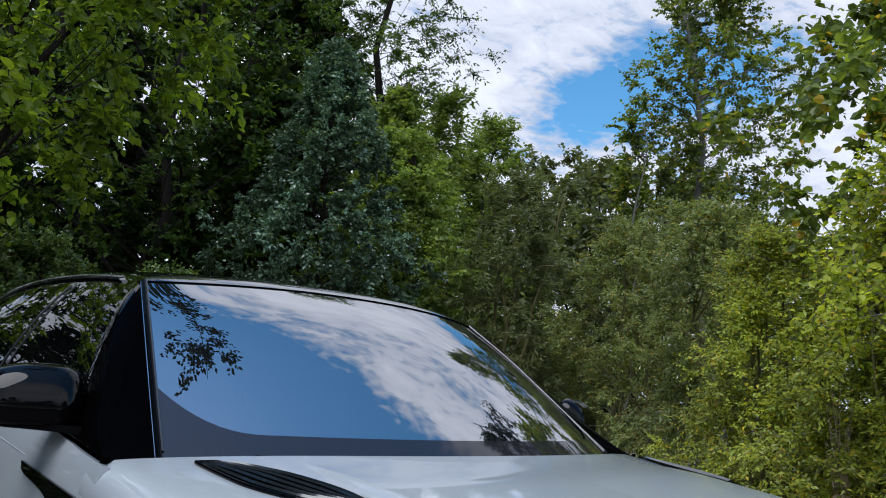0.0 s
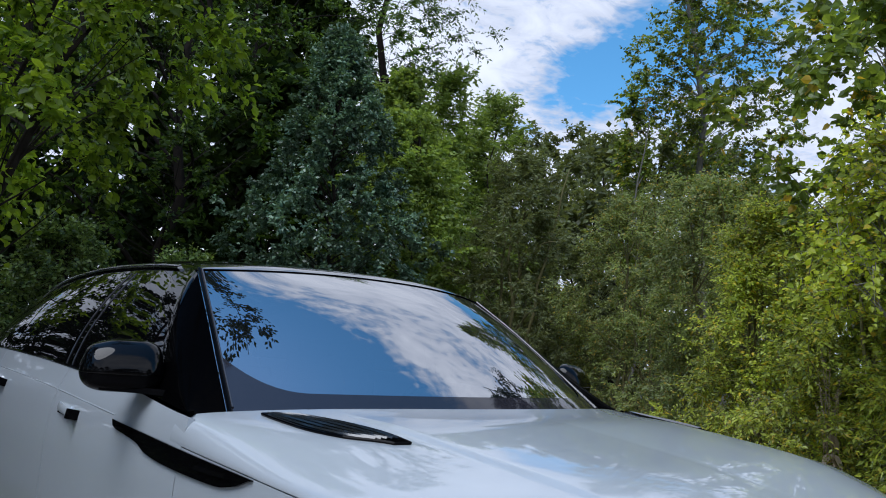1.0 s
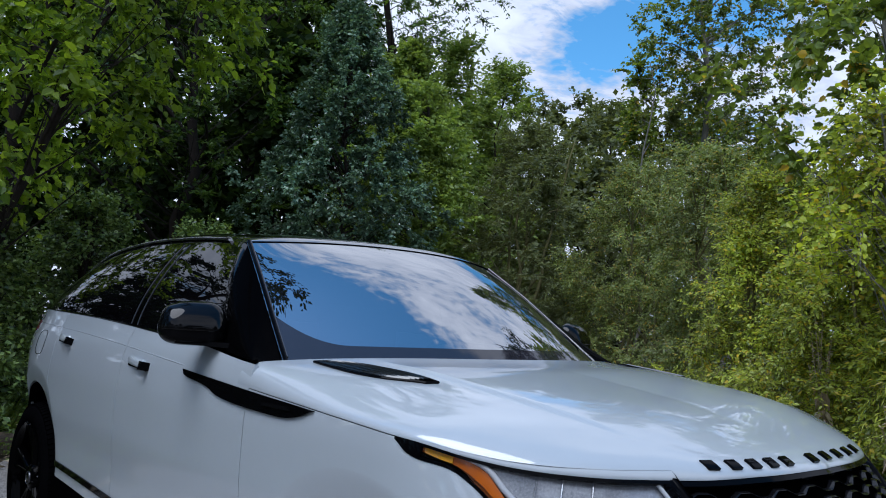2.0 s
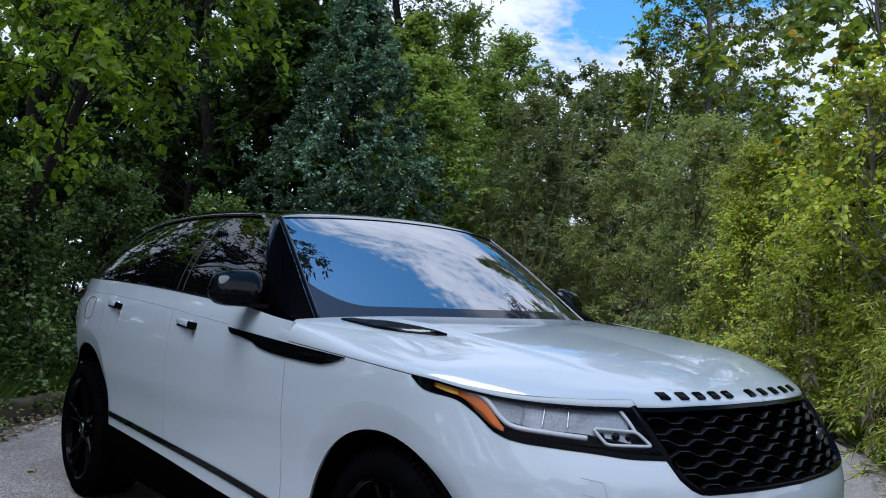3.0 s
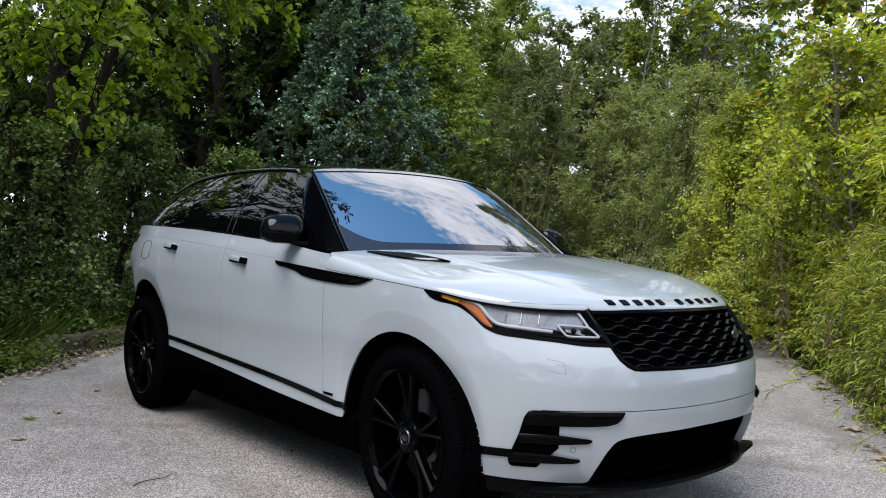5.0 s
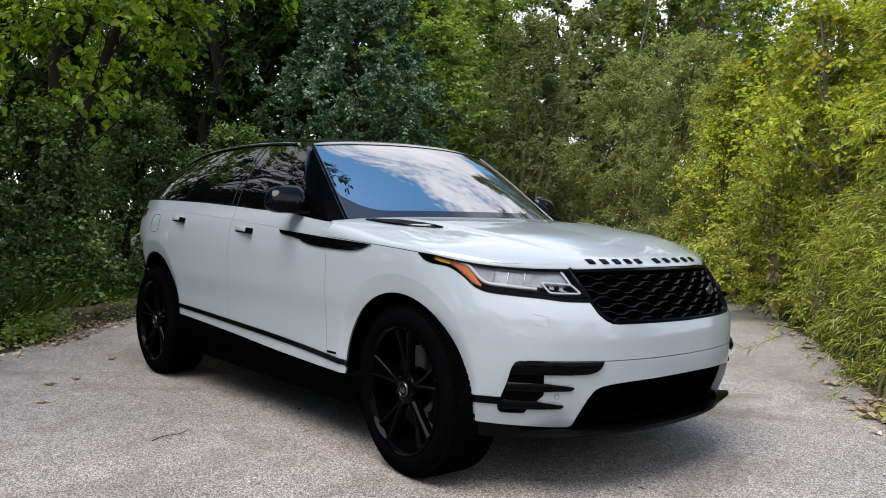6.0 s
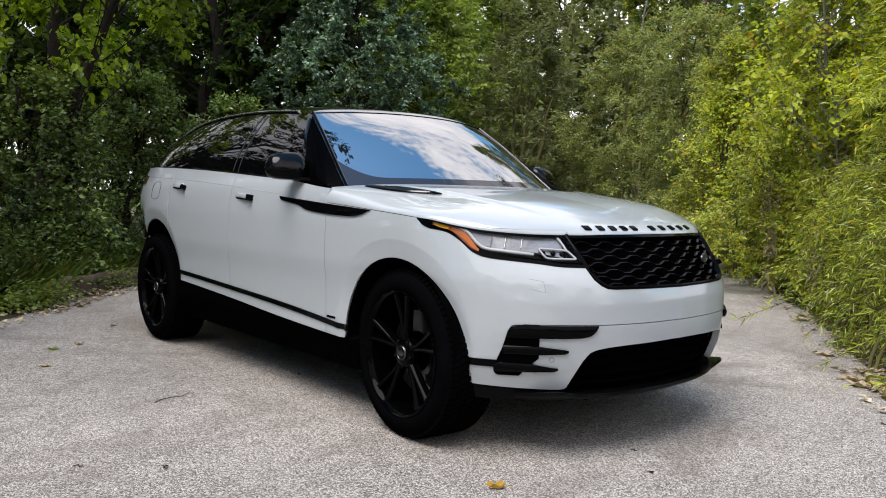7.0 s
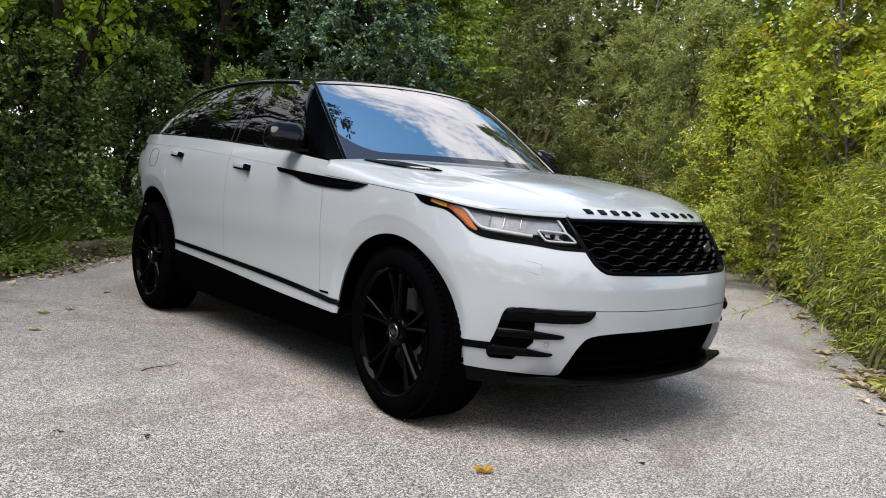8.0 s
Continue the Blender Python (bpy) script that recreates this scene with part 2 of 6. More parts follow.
FRIT = material("frit_border", (0.02, 0.019, 0.024), 0.05, vary=0.1, ior=1.7)
LAMP_GREY = material("lamp_reflector", (0.30, 0.31, 0.33), 0.22, metal=0.4, vary=0.45, scale=18, bump=0.10, bump_scale=30)
LAMP_WHITE = material("lamp_white", (0.46, 0.47, 0.49), 0.25, vary=0.05, scale=20)
GRILLE_RIB = material("grille_rib", (0.005, 0.005, 0.006), 0.2, metal=0.0, vary=0.2, scale=20, spec=0.25)
ASPHALT = asphalt_material()
SOIL = material("forest_soil", (0.075, 0.06, 0.04), 0.95, vary=0.45, scale=2.5, bump=0.8, bump_scale=25)
STONE = material("kerb_stone", (0.085, 0.062, 0.042), 0.9, vary=0.35, scale=8, bump=0.6, bump_scale=60, random_tint=0.2)
BARK = material("bark", (0.022, 0.018, 0.015), 0.9, vary=0.4, scale=6, bump=0.8, bump_scale=40, spec=0.1)
STRAW = material("dry_stem", (0.30, 0.24, 0.15), 0.8, vary=0.3, scale=12)
BARK_PALE = material("pale_bark", (0.16, 0.15, 0.13), 0.9, vary=0.35, scale=6, bump=0.6, bump_scale=40)
TWIG = material("green_twig_bark", (0.13, 0.12, 0.05), 0.8, vary=0.35, scale=8, spec=0.2)
L_DARK = leaf_material("maple_leaves", (0.022, 0.05, 0.012), (0.15, 0.25, 0.04), gloss=0.35, spec=0.4)
L_EDGE = leaf_material("dogwood_leaves", (0.034, 0.072, 0.02), (0.24, 0.34, 0.088), gloss=0.35, see=0.3)
# shade of the wood's depth is put into this darker leaf colour
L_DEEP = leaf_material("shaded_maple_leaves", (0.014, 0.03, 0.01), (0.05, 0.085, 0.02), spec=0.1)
L_BRIGHT = leaf_material("linden_leaves", (0.08, 0.15, 0.013), (0.36, 0.51, 0.04), gloss=0.35, see=0.6)
# shade is put into this leaf colour, far darker than the other leaves
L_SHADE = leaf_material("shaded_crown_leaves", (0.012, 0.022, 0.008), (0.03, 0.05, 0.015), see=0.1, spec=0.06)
L_BLUE = leaf_material("pear_leaves", (0.042, 0.09, 0.056), (0.195, 0.30, 0.19), gloss=0.3, see=0.2)
L_MID = leaf_material("alder_leaves", (0.135, 0.21, 0.048), (0.30, 0.40, 0.10), see=0.5, spec=0.4)
L_GREY = leaf_material("dull_willow_leaves", (0.10, 0.125, 0.055), (0.20, 0.235, 0.10), spec=0.4)
# the sapling's sunlit yellow is put into this leaf colour
L_POPLAR = leaf_material("poplar_leaves", (0.28, 0.38, 0.03), (0.60, 0.68, 0.06), old=(0.66, 0.54, 0.05), old_part=0.12, see=0.6)
L_COTTON = leaf_material("cottonwood_leaves", (0.075, 0.12, 0.026), (0.25, 0.33, 0.055), old=(0.60, 0.42, 0.05), old_part=0.05, see=0.55, gloss=0.3)
L_OLIVE = leaf_material("olive_willow_leaves", (0.13, 0.18, 0.055), (0.31, 0.37, 0.10), old=(0.46, 0.34, 0.06), old_part=0.08, see=0.48, gloss=0.35)
L_WILLOW = leaf_material("willow_leaves", (0.13, 0.19, 0.03), (0.68, 0.77, 0.11), old=(0.74, 0.58, 0.06), old_part=0.10, see=0.55, gloss=0.3)
L_SALLOW = leaf_material("sallow_leaves", (0.11, 0.18, 0.025), (0.72, 0.79, 0.11), old=(0.66, 0.54, 0.06), old_part=0.07, see=0.5, gloss=0.25)
L_OSIER = leaf_material("osier_leaves", (0.04, 0.075, 0.012), (0.60, 0.70, 0.095), old=(0.62, 0.52, 0.08), old_part=0.05, see=0.4, gloss=0.22, spec=0.7)
L_GRASS = leaf_material("grass_blades", (0.08, 0.14, 0.025), (0.22, 0.31, 0.06), old=(0.34, 0.28, 0.12), old_part=0.08)
L_DEAD = leaf_material("dead_leaves", (0.16, 0.115, 0.07), (0.60, 0.49, 0.35), see=0.1, gloss=0.7)
L_GOLD = leaf_material("golden_leaf", (0.45, 0.26, 0.03), (0.55, 0.34, 0.05), see=0.15, gloss=0.6)


# ---- helpers ----
def holder(parent):
    """The object that a new mesh hangs under: a thing, its part, or a part's piece, no deeper."""
    while parent and parent.parent and parent.parent.parent:
        parent = parent.parent
    return parent


def link_mesh(name, verts, faces, mat, parent=None, label="", smooth=True):
    me = bpy.data.meshes.new(name)
    me.from_pydata([tuple(v) for v in verts], [], [tuple(f) for f in faces])
    me.materials.append(mat)
    me.update()
    if smooth:
        me.polygons.foreach_set("use_smooth", [True] * len(me.polygons))
        me.set_sharp_from_angle(angle=radians(52))
    ob = new(name, me)
    ob.parent = holder(parent)
    if label:
        tagged(ob, label)
    return ob


def part(name, bm, mat, parent, label="", smooth=True):
    me = bpy.data.meshes.new(name)
    bm.to_mesh(me)
    bm.free()
    me.materials.append(mat)
    if smooth:
        me.polygons.foreach_set("use_smooth", [True] * len(me.polygons))
    ob = new(name, me)
    ob.parent = holder(parent)
    if label:
        tagged(ob, label)
    return ob


def thing(name, label, category, group="", at=(0, 0, 0), kind=""):
    ob = new(name)
    ob.location = at
    return tagged(ob, label, category, group, kind)


def smooth01(x, a, b):
    t = np.clip((np.asarray(x, float) - a) / (b - a), 0, 1)
    return t * t * (3 - 2 * t)


def spline(pts, n=60):
    """A dense Catmull-Rom line through points."""
    p = np.asarray(pts, float)
    p = np.vstack([2 * p[0] - p[1], p, 2 * p[-1] - p[-2]])
    out = []
    for i in range(1, len(p) - 2):
        t = np.linspace(0, 1, n, endpoint=False)[:, None]
        a, b, c, d = p[i - 1], p[i], p[i + 1], p[i + 2]
        out.append(0.5 * (2 * b + (c - a) * t + (2 * a - 5 * b + 4 * c - d) * t ** 2 + (3 * b - a - 3 * c + d) * t ** 3))
    return np.vstack(out + [p[-2:-1]])


def curve(*pts):
    """A smooth function y(x) through points, which never overshoots them."""
    x, y = np.array([p[0] for p in pts], float), np.array([p[1] for p in pts], float)
    h = np.diff(x)
    d = np.diff(y) / h
    m = np.concatenate([[d[0]], np.array([(p + q) / (q / a + p / b) if a * b > 0 else 0.0 for p, q, a, b in zip(h[:-1], h[1:], d[:-1], d[1:])]), [d[-1]]])

    def f(v):
        v = np.clip(np.asarray(v, float), x[0], x[-1])
        i = np.clip(np.searchsorted(x, v, side="right") - 1, 0, len(h) - 1)
        t = (v - x[i]) / h[i]
        return y[i] * (1 + 2 * t) * (1 - t) ** 2 + m[i] * h[i] * t * (1 - t) ** 2 + y[i + 1] * t * t * (3 - 2 * t) + m[i + 1] * h[i] * t * t * (t - 1)
    return f


def grid(P, flip=False, flange=0.0):
    """Vertices and quads of a grid of points; flange turns its rim inwards by that many metres."""
    P = np.asarray(P, float)
    n, m = P.shape[:2]
    V = P.reshape(-1, 3)
    i, j = np.meshgrid(np.arange(n - 1), np.arange(m - 1), indexing="ij")
    a = (i * m + j).ravel()
    F = np.stack([a, a + 1, a + m + 1, a + m], 1)
    if flip:
        F = F[:, ::-1]
    F = F.tolist()
    if flange:
        du, dv = np.gradient(P, axis=0), np.gradient(P, axis=1)
        nrm = np.cross(du, dv)
        nrm /= np.linalg.norm(nrm, axis=2, keepdims=True) + 1e-9
        if not flip:
            nrm = -nrm
        rim = [(0, j) for j in range(m)] + [(i, m - 1) for i in range(1, n)] + [(n - 1, j) for j in range(m - 2, -1, -1)] + [(i, 0) for i in range(n - 2, 0, -1)]
        base = len(V)
        V = np.vstack([V, [P[r] + nrm[r] * flange for r in rim]])
        k = len(rim)
        for q in range(k):
            r0, r1 = rim[q], rim[(q + 1) % k]
            a, b = r0[0] * m + r0[1], r1[0] * m + r1[1]
            F.append((a, base + q, base + (q + 1) % k, b) if not flip else (a, b, base + (q + 1) % k, base + q))
    return V, F


def tube(path, radii, sides=8, cap=True):
    """Vertices and faces of a tapered tube along a path."""
    path = np.asarray(path, float)
    radii = np.broadcast_to(np.asarray(radii, float), (len(path),))
    tan = np.gradient(path, axis=0)
    tan /= np.linalg.norm(tan, axis=1, keepdims=True) + 1e-9
    ref = np.where(np.abs(tan[:, 2:3]) > 0.9, np.array([[1.0, 0, 0]]), np.array([[0, 0, 1.0]]))
    a = np.cross(tan, ref)
    a /= np.linalg.norm(a, axis=1, keepdims=True) + 1e-9
    b = np.cross(tan, a)
    th = np.arange(sides) * 2 * math.pi / sides
    V = (path[:, None] + radii[:, None, None] * (np.cos(th)[None, :, None] * a[:, None] + np.sin(th)[None, :, None] * b[:, None])).reshape(-1, 3)
    F = []
    for i in range(len(path) - 1):
        for j in range(sides):
            k = (j + 1) % sides
            F.append((i * sides + j, i * sides + k, (i + 1) * sides + k, (i + 1) * sides + j))
    if cap:
        F.append(tuple(range(sides))[::-1])
        F.append(tuple(range((len(path) - 1) * sides, len(path) * sides)))
    return V, F


def lathe(profile, axis="x", steps=64):
    """A body of revolution round the x axis from (distance along, radius) pairs."""
    pr = np.asarray(profile, float)
    th = np.linspace(0, 2 * math.pi, steps, endpoint=False)
    V = np.stack([np.repeat(pr[:, 0], steps), (pr[:, 1:2] * np.cos(th)).ravel(), (pr[:, 1:2] * np.sin(th)).ravel()], 1)
    F = []
    for i in range(len(pr) - 1):
        for j in range(steps):
            k = (j + 1) % steps
            F.append((i * steps + j, i * steps + k, (i + 1) * steps + k, (i + 1) * steps + j))
    return V, F


def mirrored(V, F, side):
    V = np.array(V, float)
    if side > 0:
        return V, F
    V[:, 0] *= -1
    return V, [tuple(reversed(f)) for f in F]

# ---- the car's skin: a plan outline from the front's middle round to the rear's middle, drawn in by height ----
CAR_X = -0.035
OUT = spline([(0, -0.80), (0.22, -0.784), (0.41, -0.738), (0.55, -0.665), (0.685, -0.56), (0.80, -0.42), (0.88, -0.23), (0.91, 0.0), (0.92, 0.4),
              (0.92, 1.2), (0.92, 2.0), (0.923, 2.7), (0.908, 3.0), (0.845, 3.35), (0.765, 3.62), (0.64, 3.80), (0.42, 3.89), (0, 3.92)], 40)
OUT_U = np.concatenate([[0], np.cumsum(np.linalg.norm(np.diff(OUT, axis=0), axis=1))])
U_END = OUT_U[-1]
side_in = curve((0.15, 0.09), (0.30, 0.035), (0.40, 0.012), (0.50, 0.012), (0.60, 0.010), (0.75, 0.0), (0.90, 0.002), (1.0, 0.012), (1.07, 0.026), (1.13, 0.05), (1.22, 0.085), (1.3, 0.12))
front_in = curve((0.15, 0.12), (0.30, 0.048), (0.42, 0.014), (0.55, 0.0), (0.62, 0.0), (0.70, 0.012), (0.80, 0.06), (0.90, 0.13), (0.97, 0.2), (1.1, 0.33))


def u_at(y):
    """The outline's parameter where its side passes y."""
    half = np.argmax(OUT[:, 0] > 0.5)
    return np.interp(y, OUT[half:-half, 1], OUT_U[half:-half])


def skin(u, z, off=0.0):
    """The point of the car's half skin at outline parameter u and height z, set out by off."""
    u, z = np.broadcast_arrays(np.asarray(u, float), np.asarray(z, float))
    x, y = np.interp(u, OUT_U, OUT[:, 0]), np.interp(u, OUT_U, OUT[:, 1])
    e = 0.02
    tx = np.interp(u + e, OUT_U, OUT[:, 0]) - np.interp(u - e, OUT_U, OUT[:, 0])
    ty = np.interp(u + e, OUT_U, OUT[:, 1]) - np.interp(u - e, OUT_U, OUT[:, 1])
    tx = np.where(u < e, 1.0, tx); ty = np.where(u < e, 0.0, ty)
    s = np.hypot(tx, ty)
    nx, ny = ty / s, -tx / s
    wf = 1 - smooth01(u, 0.55, 1.35)
    wr = smooth01(u, U_END - 1.1, U_END - 0.6)
    ins = front_in(z) * np.clip(wf + wr, 0, 1) + side_in(z) * np.clip(1 - wf - wr, 0, 1)
    ins = ins + 0.10 * smooth01(y, 3.10, 3.42) * (1 - smooth01(z, 0.62, 1.0))
    # swollen wheel arches
    flare = 0.0
    for yc, zc, rr in ((0.046, 0.385, 0.390), (2.872, 0.40, 0.445)):
        d0 = np.hypot(y - yc, z - zc) - rr
        wide = 0.02 + 0.065 * np.clip((z - zc + 0.10) / (rr + 0.10), 0, 1)
        flare = flare - 0.016 * np.clip(1 - d0 / wide, 0, 1) ** 1.2 * smooth01(x, 0.72, 0.86) * (d0 > -0.02)
    d = off - ins + flare
    return np.stack([x + nx * d, y + ny * d, z], -1)


WHEEL_R, REAR_Y = 0.376, 2.874
ARCHES = {"front": (0.046, 0.385, 0.390), "rear": (2.872, 0.40, 0.445)}
U_LAMP, U_TIP, U_COWL = 0.515, 1.27, u_at(0.66)
belt = curve((0.5, 1.070), (0.66, 1.082), (1.0, 1.116), (1.41, 1.14), (1.83, 1.165), (2.3, 1.188), (2.8, 1.206), (3.25, 1.215), (3.9, 1.215))
foot = curve((0.3, 0.362), (0.4, 0.365), (1.0, 0.388), (1.66, 0.424), (2.4, 0.457), (2.6, 0.465))
line_low = curve((0.3, 0.395), (0.4, 0.405), (1.0, 0.447), (1.66, 0.475), (2.42, 0.503), (2.6, 0.508))


def y_of(u):
    return np.interp(u, OUT_U, OUT[:, 1])


hood_edge = curve((-0.1, 0.905), (0.0, 0.905), (0.3, 0.904), (0.57, 0.900), (0.72, 0.901), (0.85, 0.906), (0.975, 0.915), (1.10, 0.932), (1.205, 0.950), (1.27, 0.957),
                  (1.59, 0.982), (1.92, 1.004), (2.03, 1.012), (2.2, 1.025))
lamp_low = curve((0.45, 0.772), (0.515, 0.775), (0.60, 0.777), (0.72, 0.789), (0.84, 0.799), (0.95, 0.811), (0.995, 0.827), (1.055, 0.870), (1.11, 0.900), (1.235, 0.927), (1.27, 0.951), (1.3, 0.96))


def white_top(u):
    """Upper edge of the painted front and side panels."""
    g = np.interp(u, [0, 0.40, 0.43, 0.455, 0.485, U_LAMP], [0.688, 0.691, 0.695, 0.706, 0.73, 0.775])
    return np.where(u < U_LAMP, g, np.where(u < U_TIP, lamp_low(u), hood_edge(u)))


intake_top = curve((-0.1, 0.468), (0.0, 0.468), (0.2, 0.465), (0.40, 0.457), (0.455, 0.450), (0.49, 0.438), (0.52, 0.405), (0.56, 0.33), (0.585, 0.285), (0.61, 0.28), (0.8, 0.285), (1.3, 0.30))


def hood_grid(n=161, m=65):
    """Half of the hood: edge lines from the skin, swollen in the middle, with two soft creases."""
    uk = u_at(-0.46)
    a = np.sin(np.linspace(0, math.pi / 2, n))
    b = 1 - np.cos(np.linspace(0, math.pi / 2, m))
    uf = a * uk
    front = skin(uf, hood_edge(uf))
    us = uk + b * (U_COWL - uk)
    sidec = skin(us, hood_edge(us))
    corner = sidec[-1]
    rear = np.stack([a * corner[0], 0.40 + (corner[1] - 0.40) * a ** 2.6, 1.045 + (corner[2] - 1.045) * a ** 4], 1)
    mid = np.stack([0 * b, front[0, 1] + (rear[0, 1] - front[0, 1]) * b, front[0, 2] + (rear[0, 2] - front[0, 2]) * b], 1)
    S, T = a[:, None, None], b[None, :, None]
    A = (1 - S) * mid[None] + S * sidec[None]
    B = (1 - T) * front[:, None] + T * rear[:, None]
    C = (1 - S) * (1 - T) * mid[0] + (1 - S) * T * mid[-1] + S * (1 - T) * sidec[0] + S * T * sidec[-1]
    P = A + B - C
    av, bv = a[:, None], b[None, :]
    swell = np.sqrt(np.clip(1 - av ** (5 + 55 * bv ** 6), 0, 1)) * np.sqrt(np.clip(1 - (1 - bv) ** 5, 0, 1))
    P[..., 2] += 0.062 * swell
    line = HOOD_LINE(bv)
    P[..., 2] += 0.012 * (1 - smooth01(av, line - 0.008, line + 0.008)) * smooth01(bv, 0.10, 0.4) * (1 - smooth01(bv, 0.72, 0.97))
    return a, b, P


HOOD_LINE = curve((0.0, 0.50), (0.2, 0.56), (0.4, 0.59), (0.7, 0.61), (1.0, 0.62))


def sheet(name, us, low, high, rows, parent, mat, side, off=0.0, label="", flange=0.014, gap=0.0025, bulge=0.0):
    """A panel of the skin over columns us between two heights."""
    us = np.asarray(us, float)
    lo, hi = np.asarray(low(us), float) + gap, np.asarray(high(us), float) - gap
    t = np.linspace(0, 1, rows)
    Z = lo[:, None] + (hi - lo)[:, None] * t[None]
    P = skin(np.abs(us)[:, None] + 0 * Z, Z, off + bulge * np.clip((hi - lo) / 0.035, 0, 1)[:, None] ** 2 * (4 * t * (1 - t))[None])
    P[us < 0, :, 0] *= -1
    V, F = grid(P, flip=False, flange=flange)
    V, F = mirrored(V, F, side)
    return link_mesh(name, V, F, mat, parent, label)


def arch_us(a, b, which):
    """Columns from y = a to y = b, evenly spread round a wheel arch."""
    yc, zc, r = ARCHES[which]
    ys = np.concatenate([yc + r * np.cos(np.linspace(0, math.pi, 70)), np.linspace(a, b, 40)])
    ys = np.unique(np.round(ys[(ys >= min(a, b) - 1e-6) & (ys <= max(a, b) + 1e-6)], 4))
    return u_at(ys)


def arch_low(which, base):
    """Lower edge of a panel that a wheel arch is cut from."""
    yc, zc, r = ARCHES[which]

    def f(u):
        y = y_of(u)
        d = r * r - (y - yc) ** 2
        return np.where(d > 0, np.maximum(zc + np.sqrt(np.maximum(d, 0)), base(y)), base(y))
    return f


def coons(c0, c1, d0, d1):
    """A patch between curves c0, c1 (along the second index, at first index 0 and 1) and d0, d1 (along the first)."""
    n, m = len(d0), len(c0)
    s, t = np.linspace(0, 1, n)[:, None, None], np.linspace(0, 1, m)[None, :, None]
    A = (1 - s) * c0[None] + s * c1[None]
    B = (1 - t) * d0[:, None] + t * d1[:, None]
    C = (1 - s) * (1 - t) * c0[0] + (1 - s) * t * c0[-1] + s * (1 - t) * c1[0] + s * t * c1[-1]
    return A + B - C


def even(pts, n):
    """n points evenly along a smooth line through pts."""
    s = spline(pts, 24)
    d = np.concatenate([[0], np.cumsum(np.linalg.norm(np.diff(s, axis=0), axis=1))])
    q = np.linspace(0, d[-1], n)
    return np.stack([np.interp(q, d, s[:, k]) for k in range(3)], 1)


# greenhouse lines, half side
RAIL = [(0.638, 1.205, 1.497), (0.647, 1.6, 1.525), (0.648, 2.1, 1.535), (0.635, 2.6, 1.515), (0.607, 3.0, 1.465), (0.57, 3.45, 1.375)]
PILLAR = [(0.772, 0.635, 1.075), (0.728, 0.83, 1.225), (0.684, 1.02, 1.37), (0.638, 1.205, 1.497)]


def belt_point(y):
    return skin(u_at(y), belt(y))


def const(v):
    return lambda u: v + 0 * np.asarray(u, float)


def at_y(f):
    return lambda u: f(y_of(u))


def put(name, V, F, mat, parent, side, label=""):
    V, F = mirrored(V, F, side)
    return link_mesh(name, V, F, mat, parent, label)


def build_car():
    car = thing("car", "white luxury SUV with black roof, trim and wheels on the asphalt", "car", at=(CAR_X, 0, 0))
    for side in (-1, 1):
        build_flank(car, side)
        build_side_windows(car, side)
        build_mirror(car, side)
        build_headlight(car, side)
        build_fog_vent(car, side)
        for y, which, turn in ((0.0, "front", STEER), (REAR_Y, "rear", 0.0)):
            build_wheel(car, side, y, turn)
            build_arch_liner(car, side, which)
    build_hood(car)
    build_glasshouse(car)
    build_front(car)
    build_inside(car)
    return car


STEER = -3.3


